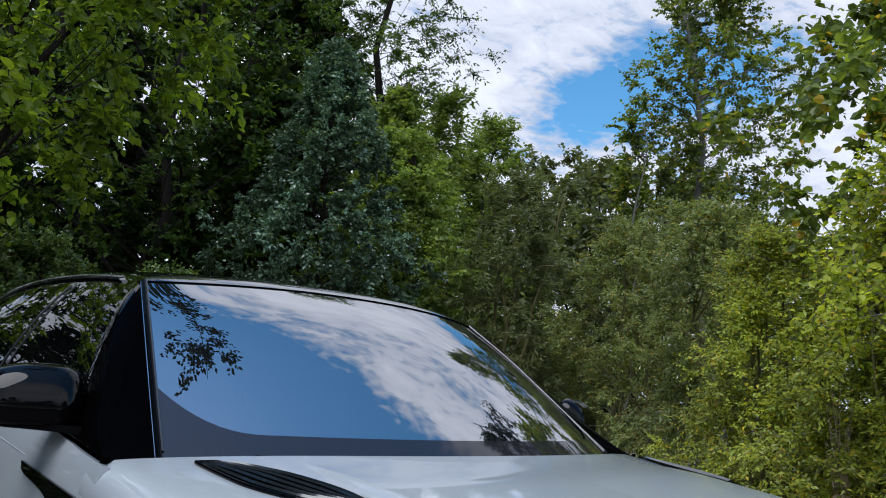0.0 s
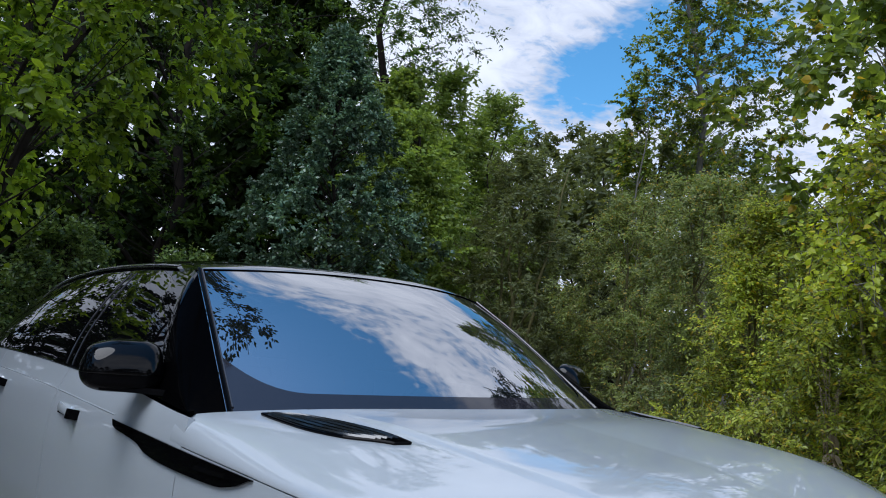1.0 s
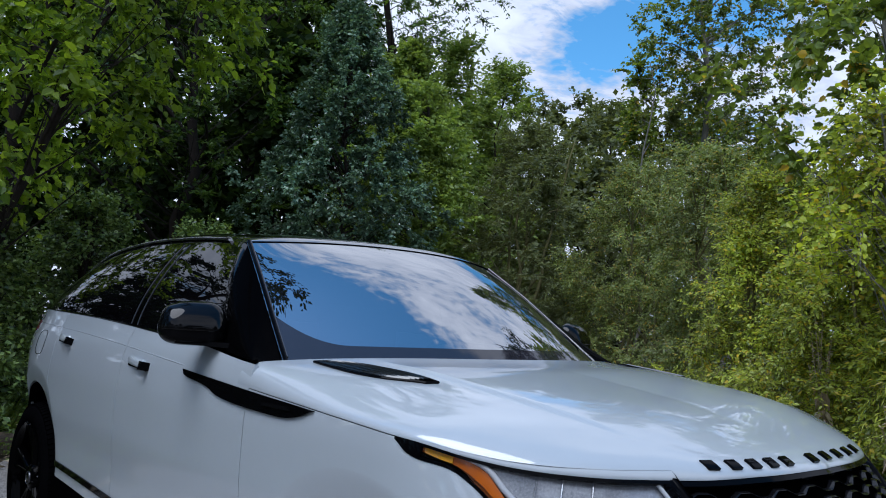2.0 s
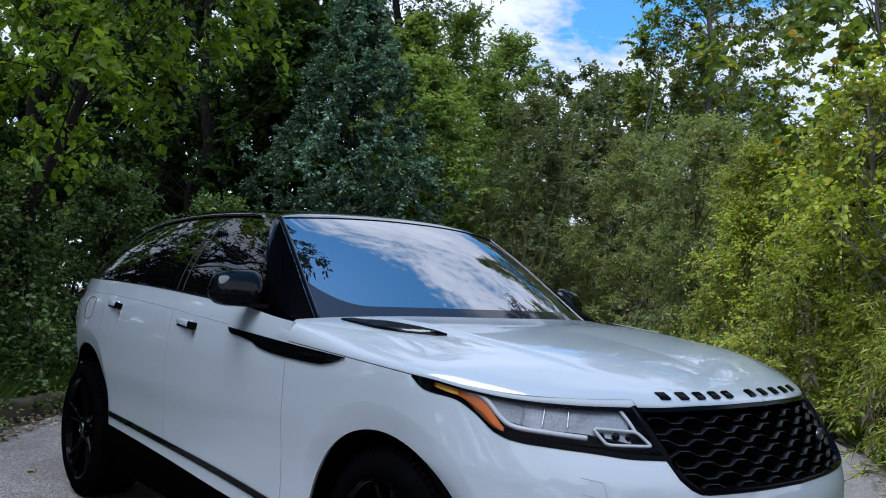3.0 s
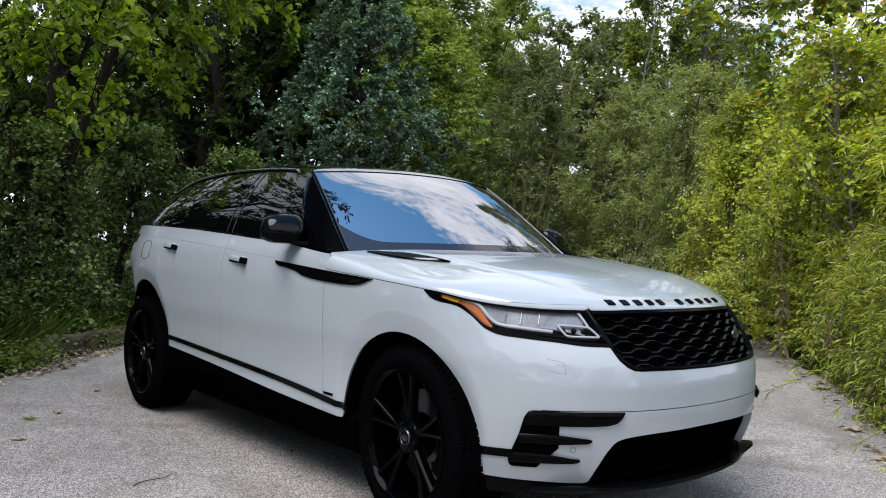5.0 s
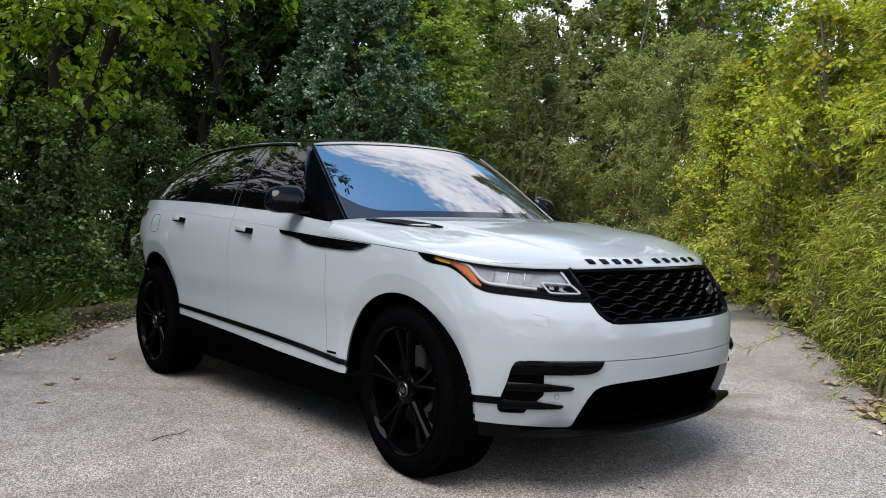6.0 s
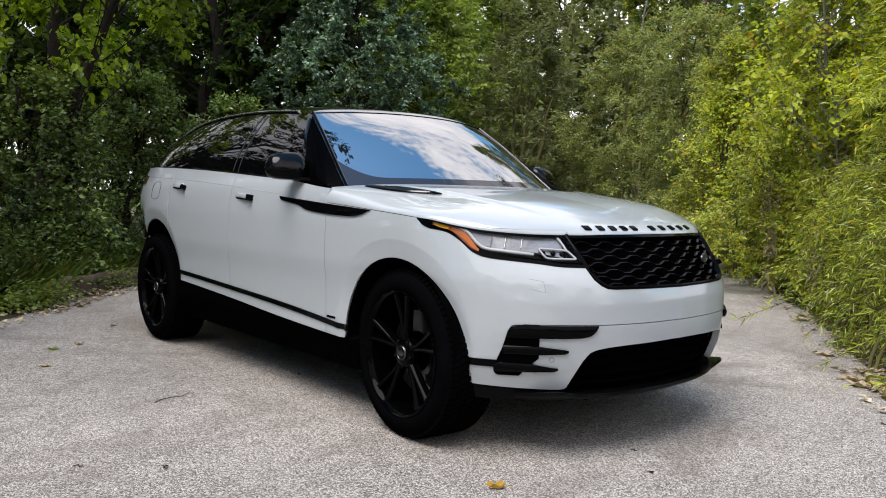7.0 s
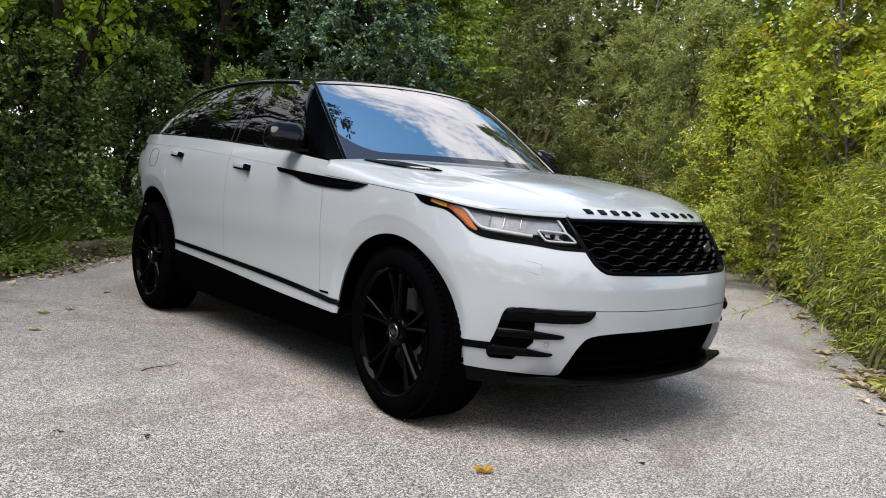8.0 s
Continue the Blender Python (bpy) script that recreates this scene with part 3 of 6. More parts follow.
def build_flank(car, side):
    """Painted panels of one side, with their trim."""
    sheet("front_fender", arch_us(-0.331, 0.584, "front"), arch_low("front", foot), white_top, 80, car, WHITE, side)
    door = sheet("front_door", u_at(np.linspace(0.5875, 1.661, 60)), at_y(foot), at_y(belt), 50, car, WHITE, side)
    rdoor = sheet("rear_door", arch_us(1.6645, 2.60, "rear"), arch_low("rear", foot), at_y(belt), 70, car, WHITE, side)
    quarter = sheet("quarter_panel", arch_us(2.6035, 3.35, "rear"), arch_low("rear", curve((2, 0.45), (4, 0.45))), at_y(belt), 60, car, WHITE, side)
    ur = np.linspace(u_at(3.355), U_END, 40)
    sheet("rear_bumper", ur, const(0.33), const(0.68), 14, car, WHITE, side)
    sheet("tailgate_panel", ur, const(0.685), at_y(belt), 16, car, WHITE, side)
    sheet("tail_light", np.linspace(u_at(3.26), u_at(3.26) + 0.6, 30), const(1.095), const(1.155), 6, car, RED, side, off=0.006, label="dark red tail light")
    # black line along the doors, the dark sill
    sheet("door_trim_strip", u_at(np.linspace(0.405, 2.425, 60)), at_y(line_low), lambda u: line_low(y_of(u)) + 0.025, 4, car, BLACK, side, off=0.006, label="gloss black trim line", flange=0.012, gap=0)
    sheet("bumper_trim_strip", np.linspace(0.87, u_at(-0.342), 14), const(0.373), const(0.402), 4, car, BLACK, side, off=0.005, label="gloss black trim line", gap=0)
    sheet("sill", u_at(np.linspace(0.375, 2.46, 40)), const(0.215), lambda u: foot(y_of(u)) + 0.004, 10, car, DARK, side, off=-0.008, label="matt black sill", flange=0.05)
    # fender vent blade
    vt = curve((0.2, 0.9775), (0.222, 0.979), (0.58, 1.0), (0.8, 1.014), (1.06, 1.031), (1.1, 1.034))
    vb = curve((0.2, 0.979), (0.222, 0.977), (0.287, 0.957), (0.372, 0.946), (0.572, 0.951), (0.73, 0.962), (0.787, 0.970), (0.84, 0.985), (0.95, 1.000), (1.03, 1.010), (1.052, 1.018), (1.06, 1.030))
    vent = sheet("fender_vent", u_at(np.linspace(0.222, 1.06, 60)), at_y(vb), at_y(vt), 6, car, BLACK, side, off=0.007, gap=0, flange=0.012, label="gloss black fender vent blade")
    sheet("vent_badge", u_at(np.linspace(0.33, 0.48, 8)), const(0.967), const(0.977), 3, vent, SATIN, side, off=0.010, gap=0, flange=0.003, label="small grey badge bar")
    # crease below the belt line
    for d, y0, y1 in ((door, 1.07, 1.655), (rdoor, 1.672, 2.595), (quarter, 2.61, 3.3)):
        cz = curve((1.0, 1.037), (1.76, 1.086), (2.25, 1.112), (2.8, 1.135), (3.4, 1.15))
        yy = np.linspace(y0, y1, 40)
        put("crease_line", *tube(skin(u_at(yy), cz(yy), -0.0005), 0.0022, 6), WHITE, d, side)
    # flush handles, standing out
    for d, y0, z0 in ((door, 1.385, 1.022), (rdoor, 2.355, 1.076)):
        s = np.linspace(0, 1, 20)
        w = 0.0125 * np.clip(1 - (2 * s - 1) ** 20, 0.3, 1)
        P = skin(u_at(y0 + 0.205 * s)[:, None] + np.zeros((1, 7)), z0 + 0.012 * s[:, None] + w[:, None] * np.linspace(-1, 1, 7)[None], 0.0)
        out = (0.030 - 0.025 * s ** 2)[:, None] * (1 - 0.10 * np.linspace(-1, 1, 7)[None] ** 6)
        P[..., 0] += out
        h = put("door_handle", *grid(P, flange=0.03), WHITE, d, side, "white pop-out door handle")
        P = skin(u_at(np.linspace(y0 - 0.016, y0 + 0.014, 6))[:, None] + np.zeros((1, 7)), z0 + np.linspace(-0.018, 0.0135, 7)[None] + np.zeros((6, 1)), 0.0322)
        put("handle_cap", *grid(P, flange=0.04), BLACK, h, side, "black handle end")
        # black strip laid on the door skin for the shade under the handle
        P = skin(u_at(np.linspace(y0 + 0.0, y0 + 0.2, 10))[:, None] + np.zeros((1, 4)), z0 - 0.019 + np.linspace(-0.006, 0.002, 4)[None] + 0.012 * np.linspace(0, 1, 10)[:, None], 0.0012)
        put("handle_shade", *grid(P), DARK, h, side, "dark gap under the handle")
    if side < 0:
        q = np.linspace(0, 2 * math.pi, 60)
        sq = lambda v: np.sign(v) * np.abs(v) ** 0.6
        ring = skin(u_at(2.875 + 0.085 * sq(np.cos(q))), 1.045 + 0.06 * sq(np.sin(q)), 0.0005)
        put("filler_flap_joint", *tube(ring, 0.0016, 5, cap=False), DARK, quarter, side)
        sheet("door_badge", u_at(np.linspace(0.50, 0.575, 6)), const(0.452), const(0.462), 3, car, DARK, side, off=0.003, gap=0, flange=0.003, label="small dark badge bar")


def build_side_windows(car, side):
    rail, pil = even(RAIL, 90), even(PILLAR, 60)
    up = np.vstack([pil[:-1], rail])
    lo = even([tuple(belt_point(y)) for y in (0.61, 1.0, 1.5, 2.0, 2.5, 3.0, 3.36)], 160)
    lo[:, 0] -= 0.012
    k = len(pil) / len(up)

    UPPER = curve((0.61, 0.635), (0.70, 0.93), (0.82, 1.185), (1.30, 1.40), (1.70, 1.66), (2.10, 2.0), (2.55, 2.43), (3.0, 2.92), (3.36, 3.45))

    def patch(name, y0, y1, off, mat, label="", hi=1.0, low=0.0, parent=car):
        """A strip of the side between two places of the belt line; all strips lie in one bowed surface."""
        yl = np.linspace(y0, y1, 60)
        yu = UPPER(yl)
        L3 = np.stack([np.interp(yl, lo[:, 1], lo[:, c]) for c in range(3)], 1)
        U3 = np.stack([np.interp(yu, up[:, 1], up[:, c]) for c in range(3)], 1)
        s = np.linspace(low, hi, 16)
        P = L3[:, None] * (1 - s)[None, :, None] + U3[:, None] * s[None, :, None]
        P[..., 0] += (0.03 * 4 * s * (1 - s))[None] + off
        return put(name, *grid(P, flange=0.012 if not off else 0.0), mat, parent, side, label)
    patch("a_pillar", 0.61, 0.818, 0.0, PILLAR_BLACK, "gloss black windshield pillar")
    patch("window_surround", 0.818, 3.36, 0.0, SURROUND, "gloss black pillars and window surround")
    patch("front_window", 0.82, 1.665, 0.0015, PRIVACY, "dark tinted front door glass", 0.94, 0.02)
    patch("rear_window", 1.775, 2.50, 0.0015, PRIVACY, "dark tinted rear door glass", 0.94, 0.02)
    patch("quarter_window", 2.57, 3.22, 0.0015, PRIVACY, "dark tinted quarter glass", 0.88, 0.02)
    put("pillar_trim", *tube(pil + np.array([-0.006, -0.008, 0.002]), 0.007, 8), BLACK, car, side)
    put("pillar_bead", *tube(pil[2:] + np.array([-0.012, -0.012, 0.004]), 0.0035, 6), TRIM_BRIGHT, car, side, "thin bright bead along the windshield")
    put("roof_rail_trim", *tube(rail[5:] + np.array([0.002, 0, 0.006]), 0.009, 8), RAIL_GLOSS, car, side, "gloss trim along the roof's edge")
    for yb in (1.685, 1.755):
        y2 = float(UPPER(yb))
        L3 = np.array([np.interp(yb, lo[:, 1], lo[:, c]) for c in range(3)])
        U3 = np.array([np.interp(y2, up[:, 1], up[:, c]) for c in range(3)])
        sv = np.linspace(0.02, 0.94, 14)[:, None]
        line = L3 * (1 - sv) + U3 * sv
        line[:, 0] += 0.03 * 4 * sv[:, 0] * (1 - sv[:, 0]) + 0.001
        put("pillar_seam", *tube(line, 0.003, 5), TRIM_BRIGHT, car, side)
    y = np.linspace(0.95, 3.30, 60)
    put("belt_trim", *tube(np.array([belt_point(v) for v in y]) + np.array([-0.004, 0, 0.003]), 0.006, 6), BLACK, car, side)


def build_hood(car):
    a, b, P = hood_grid()
    full = np.concatenate([P[::-1] * np.array([-1, 1, 1]), P[1:]], 0)
    V, F = grid(full, flange=0.014)
    hood = link_mesh("hood", V, F, WHITE, car, "white hood with soft creases")

    def spot(s, t, off=0.0):
        """A point of the half hood at shares s across and t along."""
        i, j = np.interp(s, a, np.arange(len(a))), np.interp(t, b, np.arange(len(b)))
        i0, j0 = np.clip(np.floor(i).astype(int), 0, len(a) - 2), np.clip(np.floor(j).astype(int), 0, len(b) - 2)
        fi, fj = (i - i0)[..., None], (j - j0)[..., None]
        p = P[i0, j0] * (1 - fi) * (1 - fj) + P[i0 + 1, j0] * fi * (1 - fj) + P[i0, j0 + 1] * (1 - fi) * fj + P[i0 + 1, j0 + 1] * fi * fj
        return p + np.array([0, 0, off])
    outer = curve((0.60, 0.69), (0.64, 0.705), (0.70, 0.775), (0.81, 0.818), (0.94, 0.825), (0.97, 0.82))
    inner = curve((0.60, 0.67), (0.64, 0.662), (0.70, 0.66), (0.83, 0.69), (0.90, 0.735), (0.94, 0.785), (0.97, 0.80))
    for side in (-1, 1):
        t = np.linspace(0.635, 0.945, 40)
        q = np.linspace(0, 1, 8)
        S = inner(t)[:, None] * (1 - q)[None] + outer(t)[:, None] * q[None]
        Q = spot(S, t[:, None] + 0 * S, 0.0035)
        vent = put("hood_vent", *grid(Q, flip=True), DARK, hood, side, "black louvred hood vent")
        rim = np.concatenate([Q[:, 0], Q[-1, 1:], Q[::-1, -1], Q[0, -2::-1]])
        put("vent_frame", *tube(rim, 0.004, 6, cap=False), BLACK, vent, side)
        for c in np.linspace(0.12, 0.88, 5):
            tt = np.linspace(0.665, 0.925, 24)
            pp = spot(inner(tt) * (1 - c) + outer(tt) * c, tt, 0.006)
            put("louvre", *tube(pp, 0.0045, 5), LOUVRE, vent, side)
    # two rows of raised dark blocks on the lip, where the maker's name stands
    uk = u_at(-0.46)
    for first, pitch, count in ((-0.408, 0.061, 5), (-0.044, 0.076, 5)):
        for i in range(count):
            x0, x1 = first + i * pitch + 0.004, first + i * pitch + 0.031
            xs = np.linspace(x0, x1, 6)
            rows = []
            for z in np.linspace(0.920, 0.935, 5):
                line = []
                for x in xs:
                    ia = np.interp(abs(x), P[:, 6, 0], np.arange(len(P)))
                    i0 = min(int(ia), len(P) - 2)
                    col = P[i0] * (1 - ia + i0) + P[i0 + 1] * (ia - i0)
                    kz = np.interp(z, col[:30, 2], np.arange(30))
                    p = np.array([np.interp(kz, np.arange(30), col[:30, c]) for c in range(3)])
                    line.append((x, p[1] - 0.005, p[2] + 0.005))
                rows.append(line)
            V, F = grid(np.array(rows).transpose(1, 0, 2), flip=False, flange=0.008)
            link_mesh("lettering_block", V, F, BLACK, hood, "dark raised block")


def build_glasshouse(car):
    pil = even(PILLAR, 50)
    A, T = PILLAR[0], PILLAR[-1]
    q = np.linspace(-1, 1, 41)
    bot = even([(A[0] * v, 0.38 + (A[1] - 0.38) * abs(v) ** 2.3, 1.065 + (A[2] - 1.065) * v * v) for v in q], 70)
    top = even([(T[0] * v, 1.06 + (T[1] - 1.06) * abs(v) ** 2.2, 1.522 + (T[2] - 1.522) * abs(v) ** 2.2) for v in q], 70)
    P = coons(bot, top, pil * np.array([-1, 1, 1]), pil)
    s, t = np.linspace(0, 1, 50)[:, None], np.linspace(-1, 1, 70)[None]
    P[..., 2] += 0.03 * 4 * s * (1 - s) * (1 - t ** 2)
    P[..., 1] -= 0.02 * 4 * s * (1 - s) * (1 - t ** 2)
    V, F = grid(P)
    ws = link_mesh("windshield", V, F, SCREEN, car, "windshield mirroring blue sky and cloud")
    # rounded front edge of the roof, over a thin seal
    fall = np.sqrt(np.clip(1 - np.linspace(-1, 1, 70) ** 8, 0, 1))[:, None]
    rows = [top + fall * np.array([0, dy, dz]) for dy, dz in ((0, 0), (0.015, 0.0085), (0.032, 0.0165), (0.05, 0.022), (0.07, 0.025), (0.1, 0.020))]
    link_mesh("roof_header", *grid(np.stack(rows, 0)), RAIL_GLOSS, car, "gloss black front edge of the roof")
    link_mesh("header_seal", *tube(top + np.array([0, -0.004, -0.001]), 0.003, 6), DARK, ws, "thin black seal under the roof's front edge")
    # printed border: along the foot, wider and rounded in the corners, and thin along the pillars
    Q = P + np.array([0, -0.002, 0.003])
    band = 6 + 12 * np.clip((np.abs(np.linspace(-1, 1, 70)) - 0.70) / 0.30, 0, 1) ** 2.5
    rows = []
    for q in np.linspace(0, 1, 8):
        rows.append(np.stack([[np.interp(band[j] * q, np.arange(50), Q[:, j, k]) for j in range(70)] for k in range(3)], 1))
    V, F = grid(np.stack(rows, 0))
    link_mesh("frit_band", V, F, FRIT, ws, "dark printed border at the foot")
    for side in (-1, 1):
        blade = even([(0.05 * side, 0.375, 1.088), (0.30 * side, 0.40, 1.092), (0.62 * side, 0.50, 1.095)], 20)
        V, F = tube(blade, 0.007, 6)
        link_mesh("wiper", V, F, SATIN, car, "black wiper arm at the screen's foot")
    rail = even(RAIL, 60)
    E = RAIL[-1]
    rear = even([(-E[0], E[1], E[2]), (-0.3, 3.56, 1.405), (0, 3.60, 1.412), (0.3, 3.56, 1.405), E], 70)
    P = coons(top, rear, rail * np.array([-1, 1, 1]), rail)
    s = np.linspace(0, 1, 60)[:, None]
    P[..., 2] += (0.024 * 4 * s * (1 - s) + 0.021 * (1 - np.exp(-s / 0.02)) * (1 - s) + 0.004 * s) * np.sqrt(np.clip(1 - t ** 6, 0, 1))
    V, F = grid(P, flip=True, flange=0.02)
    link_mesh("roof", V, F, ROOF, car, "gloss black roof")
    lo = even([(-0.735, 3.36, 1.21), (-0.48, 3.62, 1.20), (0, 3.70, 1.195), (0.48, 3.62, 1.20), (0.735, 3.36, 1.21)], 70)
    dl = even([(-E[0], E[1], E[2]), (-0.655, 3.42, 1.29), (-0.735, 3.36, 1.21)], 20)
    P = coons(rear, lo, dl, dl * np.array([-1, 1, 1]))
    V, F = grid(P)
    link_mesh("rear_glass", V, F, PRIVACY, car, "dark tinted rear glass")


def build_mirror(car, side):
    """Door mirror: a domed shell over a flat lower case, on a wedge-shaped foot."""
    n, m = 40, 44
    c0, c1 = np.array([0.838, 0.905, 1.162]), np.array([1.046, 0.960, 1.166])
    ax = (c1 - c0) / np.linalg.norm(c1 - c0)
    fore = np.array([ax[1], -ax[0], 0])
    dome = curve((0, 0.0), (0.04, 0.62), (0.13, 0.90), (0.3, 1.0), (0.55, 0.99), (0.78, 0.88), (0.93, 0.66), (1.0, 0.2))

    def shell(z_lo, z_hi, grow):
        V, F = [], []
        for i in range(n):
            s = 0.5 - 0.5 * math.cos(math.pi * i / (n - 1))
            f = max(0.02, 1 - abs(2 * s - 1) ** 4) ** 0.5
            for j in range(m):
                th = 2 * math.pi * j / m
                c, d = math.cos(th), math.sin(th)
                sq = d ** 0.8 if d > 0 else -abs(d) ** 0.45
                h = sq * (z_hi * float(dome(s)) if d > 0 else z_lo * f)
                w = c * (0.08 if c > 0 else 0.05) * f * grow * (1 - 0.2 * max(0, d))
                V.append(c0 + (c1 - c0) * s + fore * w + np.array([0, 0, h]))
        for i in range(n - 1):
            for j in range(m):
                k = (j + 1) % m
                F.append((i * m + j, i * m + k, (i + 1) * m + k, (i + 1) * m + j))
        F += [tuple(range(m))[::-1], tuple(range((n - 1) * m, n * m))]
        return np.array(V), F
    mir = put("door_mirror", *shell(0.006, 0.093, 1.0), MIRROR_BLACK, car, side, "gloss black door mirror")
    put("mirror_case", *shell(0.051, 0.004, 0.965), SATIN, mir, side, "satin black lower case")
    P = even([(0.775, 0.765, 1.108), (0.83, 0.83, 1.112), (0.90, 0.89, 1.117), (1.0, 0.94, 1.124)], 16)
    w = np.linspace(0.026, 0.045, 16)
    rows = np.stack([P + np.outer(w * a, fore) + np.array([0, 0, b]) for a, b in ((-1, 0.012), (1, 0.012), (1.05, -0.004), (-1.05, -0.006), (-1, 0.012))], 1)
    put("mirror_foot", *grid(rows, flip=True), SATIN, mir, side, "satin black foot")


def build_headlight(car, side):
    """Headlight: dark box behind a clear lens, pale reflector, amber corner, bright bars."""
    us = np.unique(np.concatenate([np.linspace(0.50, 0.60, 14), np.linspace(0.60, U_TIP, 70)]))
    top = lambda u: np.minimum(hood_edge(u), np.where(u < 0.585, np.interp(u, [0.50, 0.515, 0.585], [0.778, 0.80, 0.905]), 2.0))
    box = sheet("headlight", us, lamp_low, top, 12, car, SATIN, side, off=-0.035, label="slim headlight with amber corner and bright running bars", flange=-0.034, gap=0.0015)
    ug = np.linspace(0.60, 1.045, 50)
    sheet("reflector", ug, curve((0.55, 0.80), (0.72, 0.828), (0.90, 0.842), (0.96, 0.852), (1.0, 0.872), (1.045, 0.905), (1.1, 0.92)), lambda u: hood_edge(u) - 0.006, 8, box, LAMP_GREY, side, off=-0.022, label="grey reflector", gap=0)
    sheet("amber_lamp", np.linspace(0.975, 1.20, 40), curve((0.95, 0.822), (0.975, 0.828), (1.02, 0.842), (1.06, 0.875), (1.11, 0.907), (1.20, 0.929), (1.25, 0.93)),
          curve((0.95, 0.83), (0.975, 0.838), (1.0, 0.862), (1.04, 0.900), (1.10, 0.924), (1.20, 0.945), (1.25, 0.95)), 6, box, AMBER, side, off=-0.012, label="amber corner lamp", gap=0)
    sheet("turn_lamp", np.linspace(1.12, 1.192, 12), curve((1.10, 0.909), (1.15, 0.918), (1.20, 0.931)), curve((1.10, 0.922), (1.15, 0.934), (1.20, 0.943)), 4, box, AMBER_BRIGHT, side, off=-0.009, label="bright amber turn lamp", gap=0)
    path = [(0.735, 0.822), (0.85, 0.832), (0.945, 0.842), (0.985, 0.862), (1.03, 0.902), (1.065, 0.920), (1.10, 0.930)]
    s = spline(path, 14)
    put("light_bar", *tube(skin(s[:, 0], s[:, 1], -0.010), 0.0072, 8), LAMP_WHITE, box, side, "bright white light bar")
    corners = [(0.715, 0.846), (0.582, 0.839), (0.544, 0.805), (0.676, 0.807)]
    ring = []
    for k, (a, b, c) in enumerate(zip(corners[-1:] + corners, corners, corners[1:] + corners[:1])):
        a, b, c = np.array(a), np.array(b), np.array(c)
        ring += [b + (a - b) * 0.16, b + (a - b) * 0.04 + (c - b) * 0.04, b + (c - b) * 0.16]
    ring = np.array(spline(ring + ring[:1], 8))
    put("running_lamp", *tube(skin(ring[:, 0], ring[:, 1], -0.011), 0.0046, 8, cap=False), LAMP_WHITE, box, side, "bright white running lamp ring")
    s = spline([(0.585, 0.84), (0.60, 0.865), (0.62, 0.89)], 10)
    put("light_bar", *tube(skin(s[:, 0], s[:, 1], -0.012), 0.005, 8), LAMP_WHITE, box, side, "bright white light bar")
    for u in (0.79, 0.865, 0.93):
        zz = np.linspace(0.845, hood_edge(u) - 0.012, 8)
        put("lamp_fin", *tube(skin(u - 0.10 * (zz - 0.845), zz, -0.017), 0.0022, 6), LAMP_GREY, box, side, "thin grey fin")
    for u, z, r in ((0.645, 0.826, 0.011), (0.69, 0.826, 0.010), (0.605, 0.824, 0.010)):
        c = skin(u, z, -0.02)
        bm = bmesh.new()
        bmesh.ops.create_uvsphere(bm, u_segments=16, v_segments=10, radius=r)
        o = part("projector", bm, SATIN, box, "small dark projector")
        o.location = (c[0] * side, c[1], c[2])
    sheet("lens", us, lamp_low, top, 12, box, CLEAR, side, off=0.001, label="clear lens", flange=0.0, gap=0.001)
    sheet("lamp_rim", us, lambda u: lamp_low(u) - 0.001, lambda u: np.minimum(lamp_low(u) + np.interp(u, [0.5, 0.6, 0.95, 1.05, 1.27], [0.010, 0.012, 0.013, 0.007, 0.004]), top(u)), 4, box, BLACK, side, off=0.002, label="black lower rim", flange=0.01, gap=0)
    sheet("lamp_tip", np.linspace(1.195, U_TIP, 12), lamp_low, top, 5, box, BLACK, side, off=0.0025, label="black rear tip", flange=0.01, gap=0)
    sheet("lamp_brow", us, lambda u: top(u) - 0.006, top, 3, box, BLACK, side, off=0.002, flange=0.01, gap=0)


